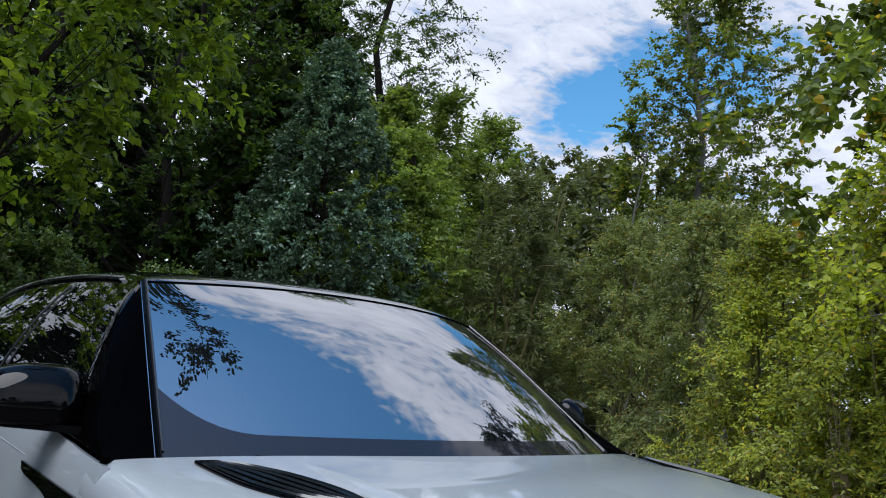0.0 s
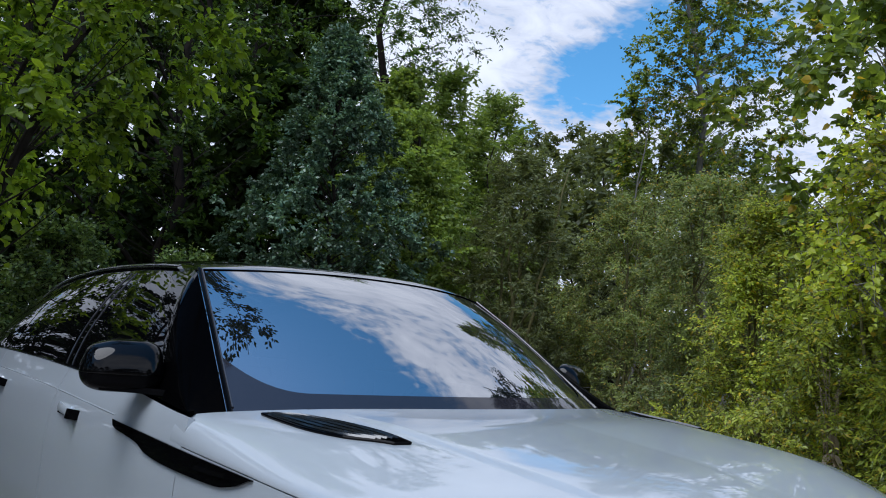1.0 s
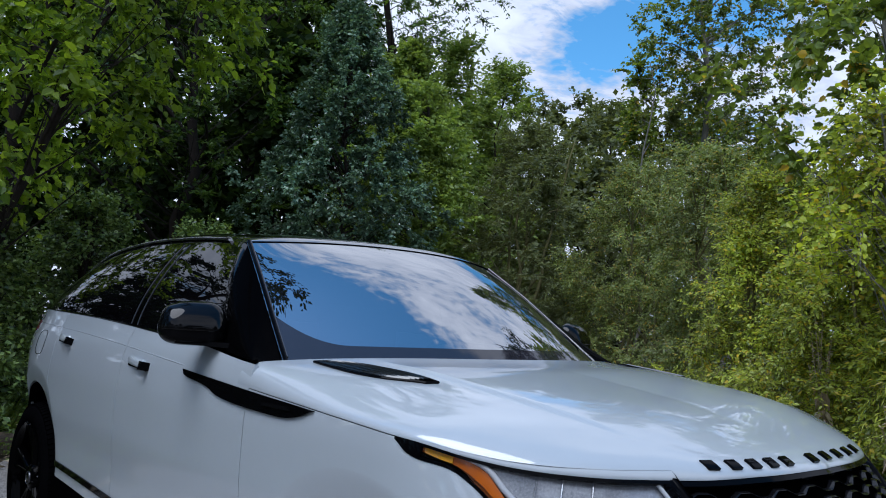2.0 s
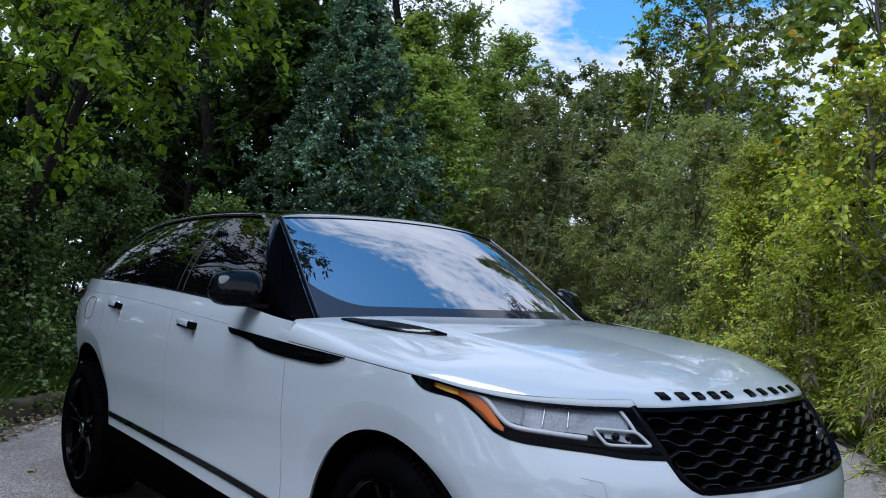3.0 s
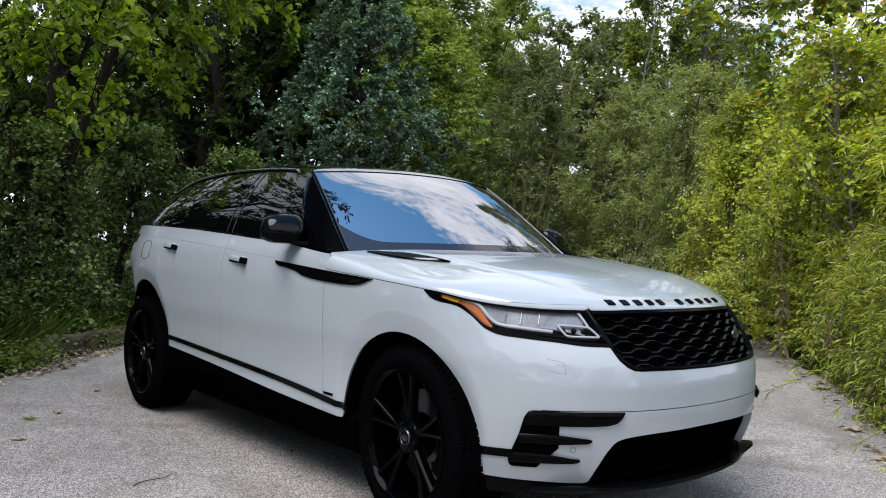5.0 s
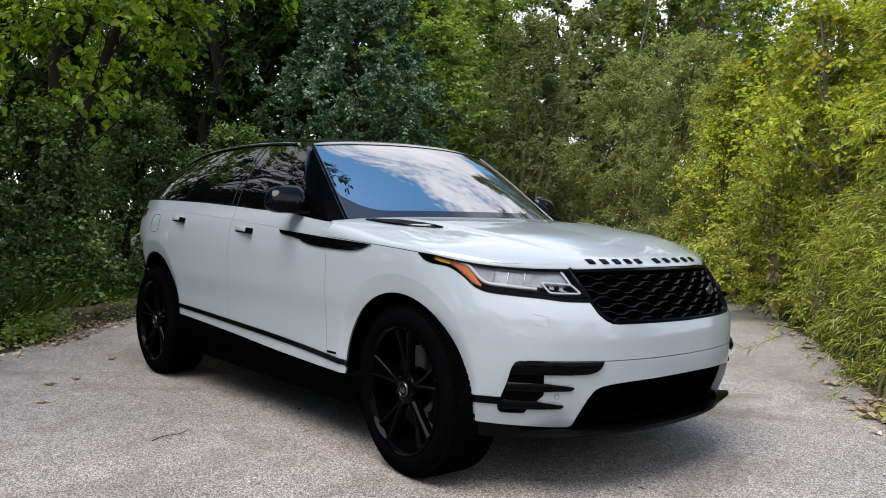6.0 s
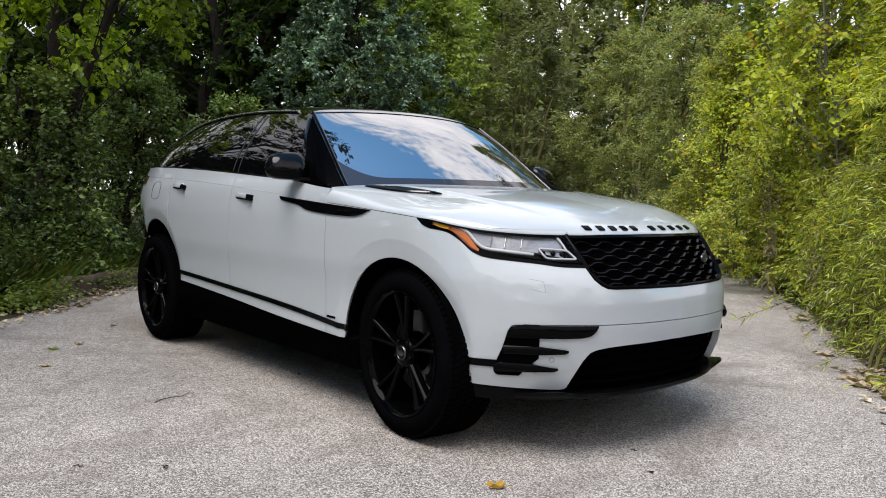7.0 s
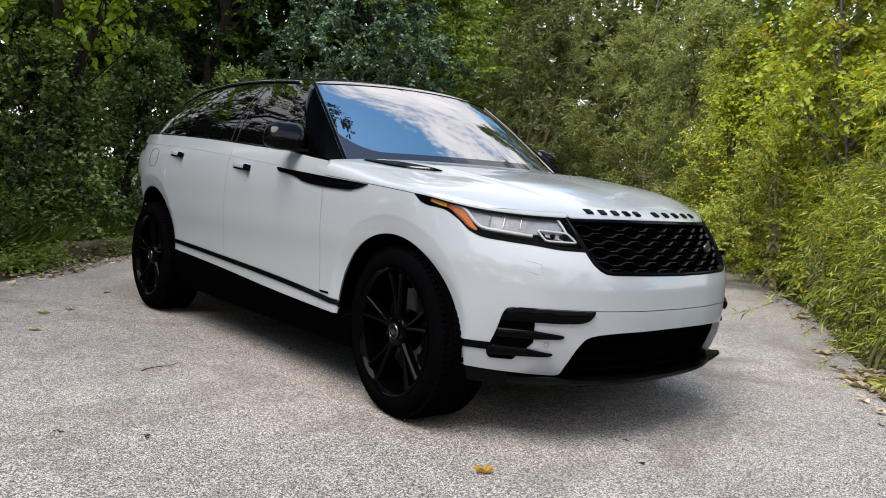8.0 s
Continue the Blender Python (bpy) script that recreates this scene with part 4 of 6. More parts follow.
def build_fog_vent(car, side):
    """Corner vent: a dark scoop crossed by three blades of different length."""
    base = sheet("corner_vent", np.linspace(0.705, 0.886, 24), lambda u: np.interp(u, [0.70, 0.765, 0.78, 0.875, 0.888], [0.42, 0.362, 0.340, 0.340, 0.352]),
                 lambda u: np.interp(u, [0.70, 0.80, 0.818, 0.832, 0.85, 0.876, 0.888], [0.549, 0.549, 0.544, 0.522, 0.46, 0.40, 0.372]), 14, car, DARK, side, off=0.0035, label="black corner vent with three blades", gap=0, flange=0.01)
    top_u = np.linspace(0.470, 0.832, 40)
    sheet("blade", top_u, lambda u: np.interp(u, [0.46, 0.470, 0.482, 0.50, 0.53, 0.60, 0.832], [0.5475, 0.543, 0.520, 0.508, 0.5, 0.497, 0.497]), lambda u: np.interp(u, [0.0, 0.795, 0.81, 0.822, 0.832], [0.5495, 0.5495, 0.546, 0.538, 0.520]), 9, base, BLACK, side, off=0.009, gap=0, flange=0.016, bulge=0.008)
    sheet("blade", np.linspace(0.586, 0.848, 30), lambda u: np.interp(u, [0.58, 0.586, 0.60, 0.71, 0.85], [0.447, 0.441, 0.434, 0.430, 0.430]), lambda u: np.interp(u, [0.58, 0.586, 0.60, 0.695, 0.85], [0.446, 0.448, 0.452, 0.464, 0.466]), 9, base, BLACK, side, off=0.010, gap=0, flange=0.016, bulge=0.008)
    sheet("blade", np.linspace(0.624, 0.886, 30), lambda u: np.interp(u, [0.62, 0.63, 0.645, 0.75, 0.89], [0.370, 0.364, 0.360, 0.358, 0.356]), lambda u: np.interp(u, [0.62, 0.63, 0.73, 0.86, 0.886], [0.371, 0.375, 0.392, 0.396, 0.385]), 9, base, BLACK, side, off=0.010, gap=0, flange=0.016, bulge=0.008)
    c = skin(0.652, 0.410, 0.002)
    q = np.linspace(0, 2 * math.pi, 24)
    ring = skin(0.652 + 0.0095 * np.cos(q), 0.410 + 0.0095 * np.sin(q), 0.001)
    put("parking_sensor", *tube(ring, 0.0012, 5, cap=False), LAMP_GREY, car, side, "small round parking sensor")


def build_front(car):
    # bumper: upper skin and chin, split by a fine joint
    ub = np.unique(np.concatenate([np.linspace(0, 0.40, 20), np.linspace(0.40, U_LAMP, 24), np.linspace(U_LAMP, u_at(-0.331), 50)]))
    ub = np.concatenate([-ub[:0:-1], ub])
    sheet("bumper_upper", ub, lambda u: np.where(np.abs(u) > 0.77, 0.5474, 0.5505), lambda u: white_top(np.abs(u)), 26, car, WHITE, 1, gap=0.0012, flange=0.02)
    uc = np.unique(np.concatenate([np.linspace(0, 0.45, 24), np.linspace(0.45, 0.62, 40), np.linspace(0.62, 0.80, 12), np.linspace(0.80, u_at(-0.331), 20)]))
    uc = np.concatenate([-uc[:0:-1], uc])
    low = intake_top(np.abs(uc)) + 0.0012
    Z = low[:, None] + (0.5485 - low)[:, None] * np.linspace(0, 1, 28)[None]
    yc, zc, r = ARCHES["front"]
    end = u_at(np.minimum(yc - np.sqrt(np.maximum(r * r - (Z - zc) ** 2, 0)), -0.331))
    far = np.abs(uc)[:, None]
    U = np.where(far > 0.80, 0.80 + (far - 0.80) / (u_at(-0.331) - 0.80) * (end - 0.80), far)
    P = skin(U, Z)
    P[uc < 0, :, 0] *= -1
    link_mesh("bumper_lower", *grid(P, flange=0.03), WHITE, car)
    # grille: dark well, wavy ribs, gloss frame
    us = np.concatenate([-np.linspace(0.585, 0, 40), np.linspace(0, 0.585, 40)[1:]])
    side_low = lambda u: np.interp(np.abs(u), [0, 0.40, 0.43, 0.455, 0.485, 0.515, 0.585], [0.688, 0.691, 0.695, 0.706, 0.73, 0.775, 0.899])

    def both(u, z, off):
        p = skin(np.abs(u), z, off)
        p[..., 0] *= np.sign(u) + (np.asarray(u) == 0)
        return p
    lo, hi = np.minimum(side_low(us), hood_edge(np.abs(us)) - 0.028), hood_edge(np.abs(us)) - 0.026
    q = np.linspace(0, 1, 10)
    Z = lo[:, None] + (hi - lo)[:, None] * q[None]
    V, F = grid(both(us[:, None] + 0 * Z, Z, -0.045), flange=-0.03)
    grille = link_mesh("grille", V, F, DARK, car, "black grille with wavy ribs")
    rows = 8
    for r in range(rows):
        z0 = 0.706 + (0.893 - 0.706) * r / (rows - 1)
        lim = np.interp(z0, [0.69, 0.70, 0.73, 0.775, 0.90], [0.40, 0.425, 0.47, 0.495, 0.555])
        pu, pz = [], []
        period, amp = 0.135, 0.0065
        x = -lim
        k0 = 0.5 * (r % 2)
        for u in np.linspace(-lim, lim, 160):
            ph = (u / period + k0) % 1.0
            w = np.interp(ph, [0, 0.12, 0.38, 0.5, 0.62, 0.88, 1.0], [0, 1, 1, 0, -1, -1, 0])
            pu.append(u); pz.append(z0 + amp * w)
        pu, pz = np.array(pu), np.array(pz)
        P = np.stack([both(pu, pz + 0.003, -0.024), both(pu, pz + 0.003, -0.012), both(pu, pz + 0.0005, -0.010), both(pu, pz - 0.003, -0.026)], 1)
        V, F = grid(P)
        link_mesh("rib", V, F, GRILLE_RIB, grille)
    for side in (-1, 1):
        u = np.array([0.0, 0.20, 0.40, 0.43, 0.458, 0.488, 0.52, 0.585])
        s = spline(np.stack([u, side_low(u) + 0.006], 1), 10)
        P = np.stack([skin(s[:, 0], s[:, 1] - 0.006, 0.0), skin(s[:, 0] - 0.002, s[:, 1], 0.004), skin(s[:, 0] - 0.012 * smooth01(s[:, 0], 0.38, 0.45), s[:, 1] + 0.006, 0.003), skin(s[:, 0] - 0.018 * smooth01(s[:, 0], 0.38, 0.45), s[:, 1] + 0.010, -0.02)], 1)
        put("frame_side", *grid(P), BLACK, grille, side, "gloss black grille frame")
        sheet("frame_top", np.linspace(0, 0.60, 24), lambda u: hood_edge(u) - 0.012, hood_edge, 3, grille, BLACK, side, off=-0.002, label="gloss black grille frame", gap=0.001, flange=0.02)
        # bar between grille and headlight
        uu = np.linspace(0.49, 0.59, 14)
        sheet("grille_cheek", uu, lambda u: np.maximum(np.interp(u, [0.485, 0.515, 0.60], [0.73, 0.775, 0.778]), np.interp(u, [0.515, 0.585], [0.772, 0.89])), lambda u: np.minimum(np.interp(u, [0.485, 0.575], [0.745, 0.905]), 0.903), 5, grille, BLACK, side, off=0.001, gap=0, flange=0.02)
    # washer cap joint on the bumper
    for side in (-1, 1):
        line = spline([(0.756, 0.730), (0.702, 0.721), (0.694, 0.716), (0.688, 0.684), (0.694, 0.680), (0.751, 0.691)], 10)
        put("washer_cap_joint", *tube(skin(line[:, 0], line[:, 1], 0.0), 0.0006, 5), LAMP_GREY, car, side)
    # oval badge, plain
    c, n1 = both(np.array([0.30]), np.array([0.795]), -0.004)[0], both(np.array([0.30]), np.array([0.795]), 0.05)[0]
    way = Vector(n1 - c).normalized()
    V, F = lathe([(0.0, 0.0295), (0.006, 0.029), (0.009, 0.025), (0.007, 0.023), (0.008, 0.001)], steps=28)
    V = np.array(V) * np.array([1, 1.25, 0.72])
    ob = link_mesh("oval_badge", V, F, METAL, grille, "plain oval silver-green badge")
    ob.matrix_local = Matrix.Translation(Vector(c)) @ Matrix(((way.x, -way.y, 0), (way.y, way.x, 0), (0, 0, 1))).to_4x4()
    # lower intake: a dark well with slats, and the lip
    ui = np.concatenate([-np.linspace(0.575, 0, 40), np.linspace(0, 0.575, 40)[1:]])
    lo, hi = 0.235 + 0 * ui, intake_top(np.abs(ui)) + 0.006
    Z = lo[:, None] + (hi - lo)[:, None] * q[None]
    V, F = grid(both(ui[:, None] + 0 * Z, Z, -0.07), flange=-0.02)
    intake = link_mesh("lower_intake", V, F, DARK, car, "wide black lower intake")
    for z in (0.30, 0.345, 0.39, 0.43):
        lim = np.interp(z, [0.29, 0.33, 0.405, 0.44], [0.57, 0.55, 0.505, 0.46])
        u = np.linspace(-lim, lim, 60)
        V, F = tube(both(u, z + 0 * u, -0.045), 0.006, 6)
        link_mesh("slat", V, F, DARK, intake)
    ul = np.concatenate([-np.linspace(0.80, 0, 50), np.linspace(0, 0.80, 50)[1:]])
    fade = 1 - smooth01(np.abs(ul), 0.66, 0.80)
    fin = 0.046 * np.exp(-((np.abs(ul) - 0.64) / 0.09) ** 2)
    P = np.stack([both(ul, 0.285 + 0 * ul - 0.02 * fade, -0.05), both(ul, 0.262 + 0.5 * fin, 0.012 + fin), both(ul, 0.250 + 0.5 * fin, 0.02 + fin), both(ul, 0.238 + 0.2 * fin, 0.008 + fin), both(ul, 0.225 + 0 * ul, -0.15)], 1)
    V, F = grid(P, flip=True)
    lip = link_mesh("front_lip", V, F, SATIN, car, "gloss black front lip")
    for side in (-1, 1):
        sheet("bumper_skirt", np.linspace(0.58, u_at(-0.37), 24), const(0.225), lambda u: intake_top(u) + 0.004, 6, car, SATIN, side, off=-0.006, label="black lower skirt", flange=0.05)


def build_inside(car):
    """Floor pan and a plain dark cabin."""
    def box(name, x0, x1, y0, y1, z0, z1, mat, r=0.03, label=""):
        bm = bmesh.new()
        bmesh.ops.create_cube(bm, size=1, matrix=Matrix.Translation(((x0 + x1) / 2, (y0 + y1) / 2, (z0 + z1) / 2)) @ Matrix.Diagonal((x1 - x0, y1 - y0, z1 - z0, 1)))
        bmesh.ops.bevel(bm, geom=bm.edges[:], offset=r, segments=3, affect="EDGES")
        return part(name, bm, mat, car, label)
    box("floor_pan", -0.56, 0.56, -0.30, 3.6, 0.20, 0.40, DARK)
    # unseen tray, added to keep light out from under the front bumper
    box("undertray", -0.40, 0.40, -0.62, -0.28, 0.21, 0.27, DARK)
    box("engine_bay", -0.50, 0.50, -0.42, 0.55, 0.36, 0.88, DARK)
    box("cabin_floor", -0.84, 0.84, 0.42, 2.40, 0.32, 0.45, DARK)
    box("boot_box", -0.60, 0.60, 2.40, 3.70, 0.36, 1.0, DARK)
    box("dashboard", -0.72, 0.72, 0.62, 1.02, 0.75, 1.07, SATIN, 0.05, "dark dashboard")
    for x in (-0.36, 0.36):
        box("front_seat", x - 0.25, x + 0.25, 1.35, 1.85, 0.45, 0.75, SATIN, 0.06, "black seat")
        box("seat_back", x - 0.24, x + 0.24, 1.80, 1.95, 0.70, 1.30, SATIN, 0.06, "black seat back")
    box("rear_bench", -0.62, 0.62, 2.35, 2.85, 0.45, 0.75, SATIN, 0.06, "black rear bench")
    bm = bmesh.new()
    th = np.linspace(0, 2 * math.pi, 36)
    V, F = tube(np.stack([0.36 + 0.18 * np.cos(th), 1.12 + 0.05 * np.sin(th), 0.98 + 0.17 * np.sin(th)], 1), 0.014, 8, cap=False)
    link_mesh("steering_wheel", V, F, SATIN, car, "black steering wheel")


def build_arch_liner(car, side, which):
    yc, zc, r = ARCHES[which]
    th = np.linspace(-0.25, math.pi + 0.25, 40)
    P = np.array([[(x, yc + (r - 0.003) * math.cos(a), zc + (r - 0.003) * math.sin(a)) for x in np.linspace(0.58, 0.885, 6)] for a in th])
    if which == "rear":
        P[..., 0] = 0.58 + (P[..., 0] - 0.58) * (1 - 0.14 * smooth01(np.cos(th), 0.3, 0.9))[:, None]
    put("arch_liner", *grid(P), DARK, car, side)


def build_wheel(car, side, y, turn):
    """Wheel: tyre with tread blocks, black rim with twin spokes, disc, caliper and hub cap."""
    wheel = new("wheel")
    wheel.parent = car
    wheel.matrix_local = pose(side * (0.886 if y < 1 else 0.917), y + (0.028 if y < 1 else 0), 0.361 if y < 1 else 0.366, 0, 0, turn)
    w, r, rim = 0.262, WHEEL_R, 0.268
    V, F = lathe([(-w, rim), (-w - 0.006, rim + 0.03), (-w, r - 0.05), (-w + 0.02, r - 0.018), (-w + 0.04, r - 0.008), (-0.05, r - 0.008), (-0.024, r - 0.016), (-0.004, r - 0.042), (0.004, rim + 0.045), (0.002, rim + 0.018), (-0.006, rim + 0.006), (-0.02, rim)], steps=96)
    tyre = put("tyre", V, F, RUBBER, wheel, side, "black low-profile tyre")
    bv, bf = [], []
    n = 84
    for k in range(n):
        for row, (x0, x1) in enumerate(((-0.052, -0.018), (-0.098, -0.060), (-0.150, -0.106), (-0.198, -0.158), (-0.246, -0.206))):
            a0 = 2 * math.pi * (k + 0.35 * (row % 2)) / n
            a1 = a0 + 2 * math.pi / n * 0.74
            sk = 0.02 if row in (0, 4) else 0.03
            rr = r - (0.004 if row == 0 else 0.0)
            o = len(bv)
            for rad in (r - 0.018, rr):
                for x, a in ((x0, a0), (x1, a0 + sk), (x1, a1 + sk), (x0, a1)):
                    q = rad - (0.007 if (row == 0 and x == x1) else 0)
                    bv.append((x, q * math.cos(a), q * math.sin(a)))
            bf += [(o + 4, o + 5, o + 6, o + 7), (o, o + 1, o + 5, o + 4), (o + 1, o + 2, o + 6, o + 5), (o + 2, o + 3, o + 7, o + 6), (o + 3, o, o + 4, o + 7)]
    V, F = mirrored(bv, bf, side)
    tagged(link_mesh("tread", V, F, RUBBER, tyre, "", smooth=False), kind="stuff")
    V, F = lathe([(-0.018, rim + 0.006), (0.0, rim + 0.008), (0.004, rim), (-0.004, rim - 0.010), (-0.03, rim - 0.018), (-0.14, rim - 0.03), (-0.24, rim - 0.012), (-0.25, rim)], steps=96)
    rimo = put("rim", V, F, RIM, wheel, side, "gloss black alloy rim")
    for k in range(5):
        for tw in (-1, 1):
            a = 2 * math.pi * (k + 0.22) / 5 + tw * 0.17
            sv, prof = [], []
            for s in np.linspace(0, 1, 9):
                rad = 0.045 + (rim - 0.05) * s
                ang = a - tw * 0.13 * (1 - s) ** 1.5
                ax = -0.034 + 0.022 * s ** 2
                wd = 0.019 - 0.004 * math.sin(math.pi * s)
                c, d = math.cos(ang), math.sin(ang)
                sv.append([(ax + h, rad * c - l * d, rad * d + l * c) for l, h in ((-wd, -0.03), (-wd, -0.008), (-wd * 0.45, 0.004), (0, 0.001), (wd * 0.45, 0.004), (wd, -0.008), (wd, -0.03))])
            V, F = grid(np.array(sv))
            put("spoke", V, F, RIM, rimo, side)
    V, F = lathe([(-0.07, 0.07), (-0.032, 0.068), (-0.022, 0.055), (-0.024, 0.036), (-0.02, 0.001)], steps=40)
    put("hub", V, F, RIM, rimo, side)
    V, F = lathe([(-0.022, 0.033), (-0.016, 0.032), (-0.014, 0.029), (-0.016, 0.028)], steps=36)
    put("hub_cap_ring", V, F, METAL, rimo, side, "thin silver ring")
    V, F = lathe([(-0.016, 0.028), (-0.015, 0.001)], steps=30)
    put("hub_cap", V, F, SATIN, rimo, side)
    V, F = lathe([(-0.0145, 0.001), (-0.0135, 0.014), (-0.015, 0.017)], steps=24)
    put("cap_badge", np.array(V) * np.array([1, 1.3, 0.75]), F, METAL, rimo, side, "plain oval badge")
    for k in range(5):
        a = 2 * math.pi * (k + 0.72) / 5
        V, F = lathe([(-0.05, 0.011), (-0.024, 0.011), (-0.02, 0.008), (-0.02, 0.0005)], steps=10)
        put("wheel_nut", np.array(V) + np.array([0, 0.057 * math.cos(a), 0.057 * math.sin(a)]), F, RIM, rimo, side)
    V, F = lathe([(-0.125, 0.09), (-0.105, 0.09), (-0.105, 0.182), (-0.135, 0.182), (-0.135, 0.09)], steps=60)
    put("brake_disc", V, F, METAL, wheel, side, "steel brake disc")
    th = np.linspace(math.pi * 0.78, math.pi * 1.25, 14) if y < 1 else np.linspace(-0.5, 0.5, 14)
    P = np.array([[(x, q * math.cos(a), q * math.sin(a)) for x, q in ((-0.15, 0.13), (-0.09, 0.13), (-0.08, 0.16), (-0.09, 0.20), (-0.15, 0.20))] for a in th])
    put("brake_caliper", *grid(P, flange=0.01), SATIN, wheel, side, "dark brake caliper")


build_car()

# ---- ground ----
GROUND_Z = -0.012
LEFT_EDGE = [(-9, -3.5), (-4.5, 1.4), (-1.66, 4.25), (-0.9, 5.15), (-0.15, 5.93), (0.8, 6.98), (3.5, 9.6), (9, 14.5), (16, 20)]
RIGHT_EDGE = [(-9, -9), (-3.5, -5.0), (0.3, -2.1), (1.78, -1.0), (2.4, -0.62), (3.4, 0.0), (4.6, 0.76), (5.6, 1.56), (8.3, 3.42), (11.6, 5.95), (14, 7.9), (20, 12.7)]


def flat(name, V2, F, z, mat, label, category):
    ob = link_mesh(name, [(x, y, z) for x, y in V2], F, mat, None, label, smooth=False)
    return tagged(ob, "", category, kind="structure")


flat("ground", [(-400, -400), (400, -400), (400, 400), (-400, 400)], [(0, 1, 2, 3)], -0.035, SOIL, "dark forest soil under the trees", "ground")
q = np.linspace(0, 1, 160)
edges = []
for line, seed in ((LEFT_EDGE, 0), (RIGHT_EDGE, 5)):
    e = spline([(*p, 0) for p in line], 12)[:, :2]
    e = np.stack([np.interp(q, np.linspace(0, 1, len(e)), e[:, k]) for k in range(2)], 1)
    rag = np.array([noise.noise(Vector((p[0] * 2.3, p[1] * 2.3, seed))) * 0.05 for p in e])
    edges.append(e + rag[:, None] * np.array([1, -1]))
PV = np.vstack(edges)
PZ = np.vstack([np.c_[PV, np.full(320, GROUND_Z)], np.c_[PV, np.full(320, -0.06)]])
PF = [(i, i + 160, i + 161, i + 1) for i in range(159)] + [(i, i + 1, i + 321, i + 320) for i in range(159)] + [(160 + i, 480 + i, 481 + i, 161 + i) for i in range(159)]
tagged(link_mesh("pavement", PZ, PF, ASPHALT, None, "pale worn asphalt lane with exposed stones", smooth=False), "", "pavement", kind="structure")

# ---- plants ----
rng = np.random.default_rng(7)


def leaf_mesh(name, c, d, size, mat, parent, long=1.6, up=0.6, fold=0.15, curl=0.0, face=(0, 0), round_leaf=False):
    """One mesh of folded leaves: a diamond bent along its rib at every place c, pointing along d."""
    n = len(c)
    d = d / (np.linalg.norm(d, axis=1, keepdims=True) + 1e-9)
    nr = rng.normal(size=(n, 3)) * 0.6 + np.array([face[0], face[1], up])
    s = np.cross(d, nr)
    s /= np.linalg.norm(s, axis=1, keepdims=True) + 1e-9
    nn = np.cross(s, d)
    L = (size * rng.uniform(0.6, 1.25, n))[:, None]
    W = L / long
    tip = d * L
    tip[:, 2] -= curl * L[:, 0]
    v = np.stack([c, c + d * L * 0.42 + s * W * 0.5 + nn * W * fold, c + tip, c + d * L * 0.42 - s * W * 0.5 + nn * W * fold], 1).reshape(-1, 3)
    if round_leaf:
        w = s * W * 0.5
        f = nn * W * fold
        v = np.stack([c, c + d * L * 0.22 + w * 0.85 + f, c + d * L * 0.62 + w * 0.8 + f * 0.6, c + tip, c + d * L * 0.62 - w * 0.8 + f * 0.6, c + d * L * 0.22 - w * 0.85 + f], 1).reshape(-1, 3)
        k = np.arange(n)[:, None] * 6
        me = bpy.data.meshes.new(name)
        me.from_pydata(v.tolist(), [], np.concatenate([k + np.array([0, 1, 2, 3]), k + np.array([0, 3, 4, 5])]).tolist())
        me.materials.append(mat)
        ob = new(name, me)
        ob.parent = parent
        return ob
    me = bpy.data.meshes.new(name)
    me.vertices.add(4 * n)
    me.vertices.foreach_set("co", v.ravel())
    tri = (np.arange(n)[:, None] * 4 + np.array([0, 1, 2, 0, 2, 3])[None]).ravel()
    me.loops.add(6 * n)
    me.loops.foreach_set("vertex_index", tri.astype(np.int32))
    me.polygons.add(2 * n)
    me.polygons.foreach_set("loop_start", np.arange(0, 6 * n, 3, dtype=np.int32))
    me.update(calc_edges=True)
    me.materials.append(mat)
    ob = new(name, me)
    ob.parent = parent
    return ob


def crown_mids(h0, h1, radius, shape, count, lean, inner):
    """Places of the sprays in a crown, thicker towards its uneven outside, and the way each one points."""
    t = rng.uniform(0, 1, count) ** 0.85
    ang = rng.uniform(0, 2 * math.pi, count)
    rr = radius * np.interp(t, np.linspace(0, 1, len(shape)), shape)
    lump = np.array([0.82 + 0.75 * noise.noise(Vector((math.cos(a) * 1.6 + h1, math.sin(a) * 1.6, b * 5 + radius))) for a, b in zip(ang, t)])
    r = rr * lump * rng.uniform(inner, 1, count) ** 0.5
    mid = np.stack([r * np.cos(ang) + lean[0] * t, r * np.sin(ang) + lean[1] * t, h0 + (h1 - h0) * t], 1)
    out = np.stack([np.cos(ang), np.sin(ang), 0.1 + 0.9 * t ** 3], 1)
    return mid, out


def sprays(mid, out, twigs, leaves, reach, droop, spread=0.65):
    """Leaves set along twigs that fan out from every spray: their places and ways, and the twigs."""
    n = len(mid)
    d = out[:, None] * 0.8 + rng.normal(size=(n, twigs, 3)) * spread + np.array([0, 0, 0.12 - droop])
    d /= np.linalg.norm(d, axis=2, keepdims=True)
    ln = reach * rng.uniform(0.6, 1.5, (n, twigs, 1))
    a = mid[:, None] - d * ln * 0.35
    t = (np.arange(leaves) + rng.uniform(0, 1, (n, twigs, leaves))) / leaves
    c = a[:, :, None] + d[:, :, None] * (ln[:, :, None] * t[..., None])
    c[..., 2] -= (ln * t ** 2) * droop * 0.5
    side = np.cross(d, np.array([0, 0, 1.0]))[:, :, None] * np.where(np.arange(leaves) % 2, 1, -1)[None, None, :, None]
    w = d[:, :, None] * 0.6 + side * 0.8 + rng.normal(size=c.shape) * 0.28
    w[..., 2] -= 0.15 + droop * 0.5
    c = c + rng.normal(size=c.shape) * 0.012
    return c.reshape(-1, 3), w.reshape(-1, 3), a.reshape(-1, 3), (a + d * ln * 0.9).reshape(-1, 3)


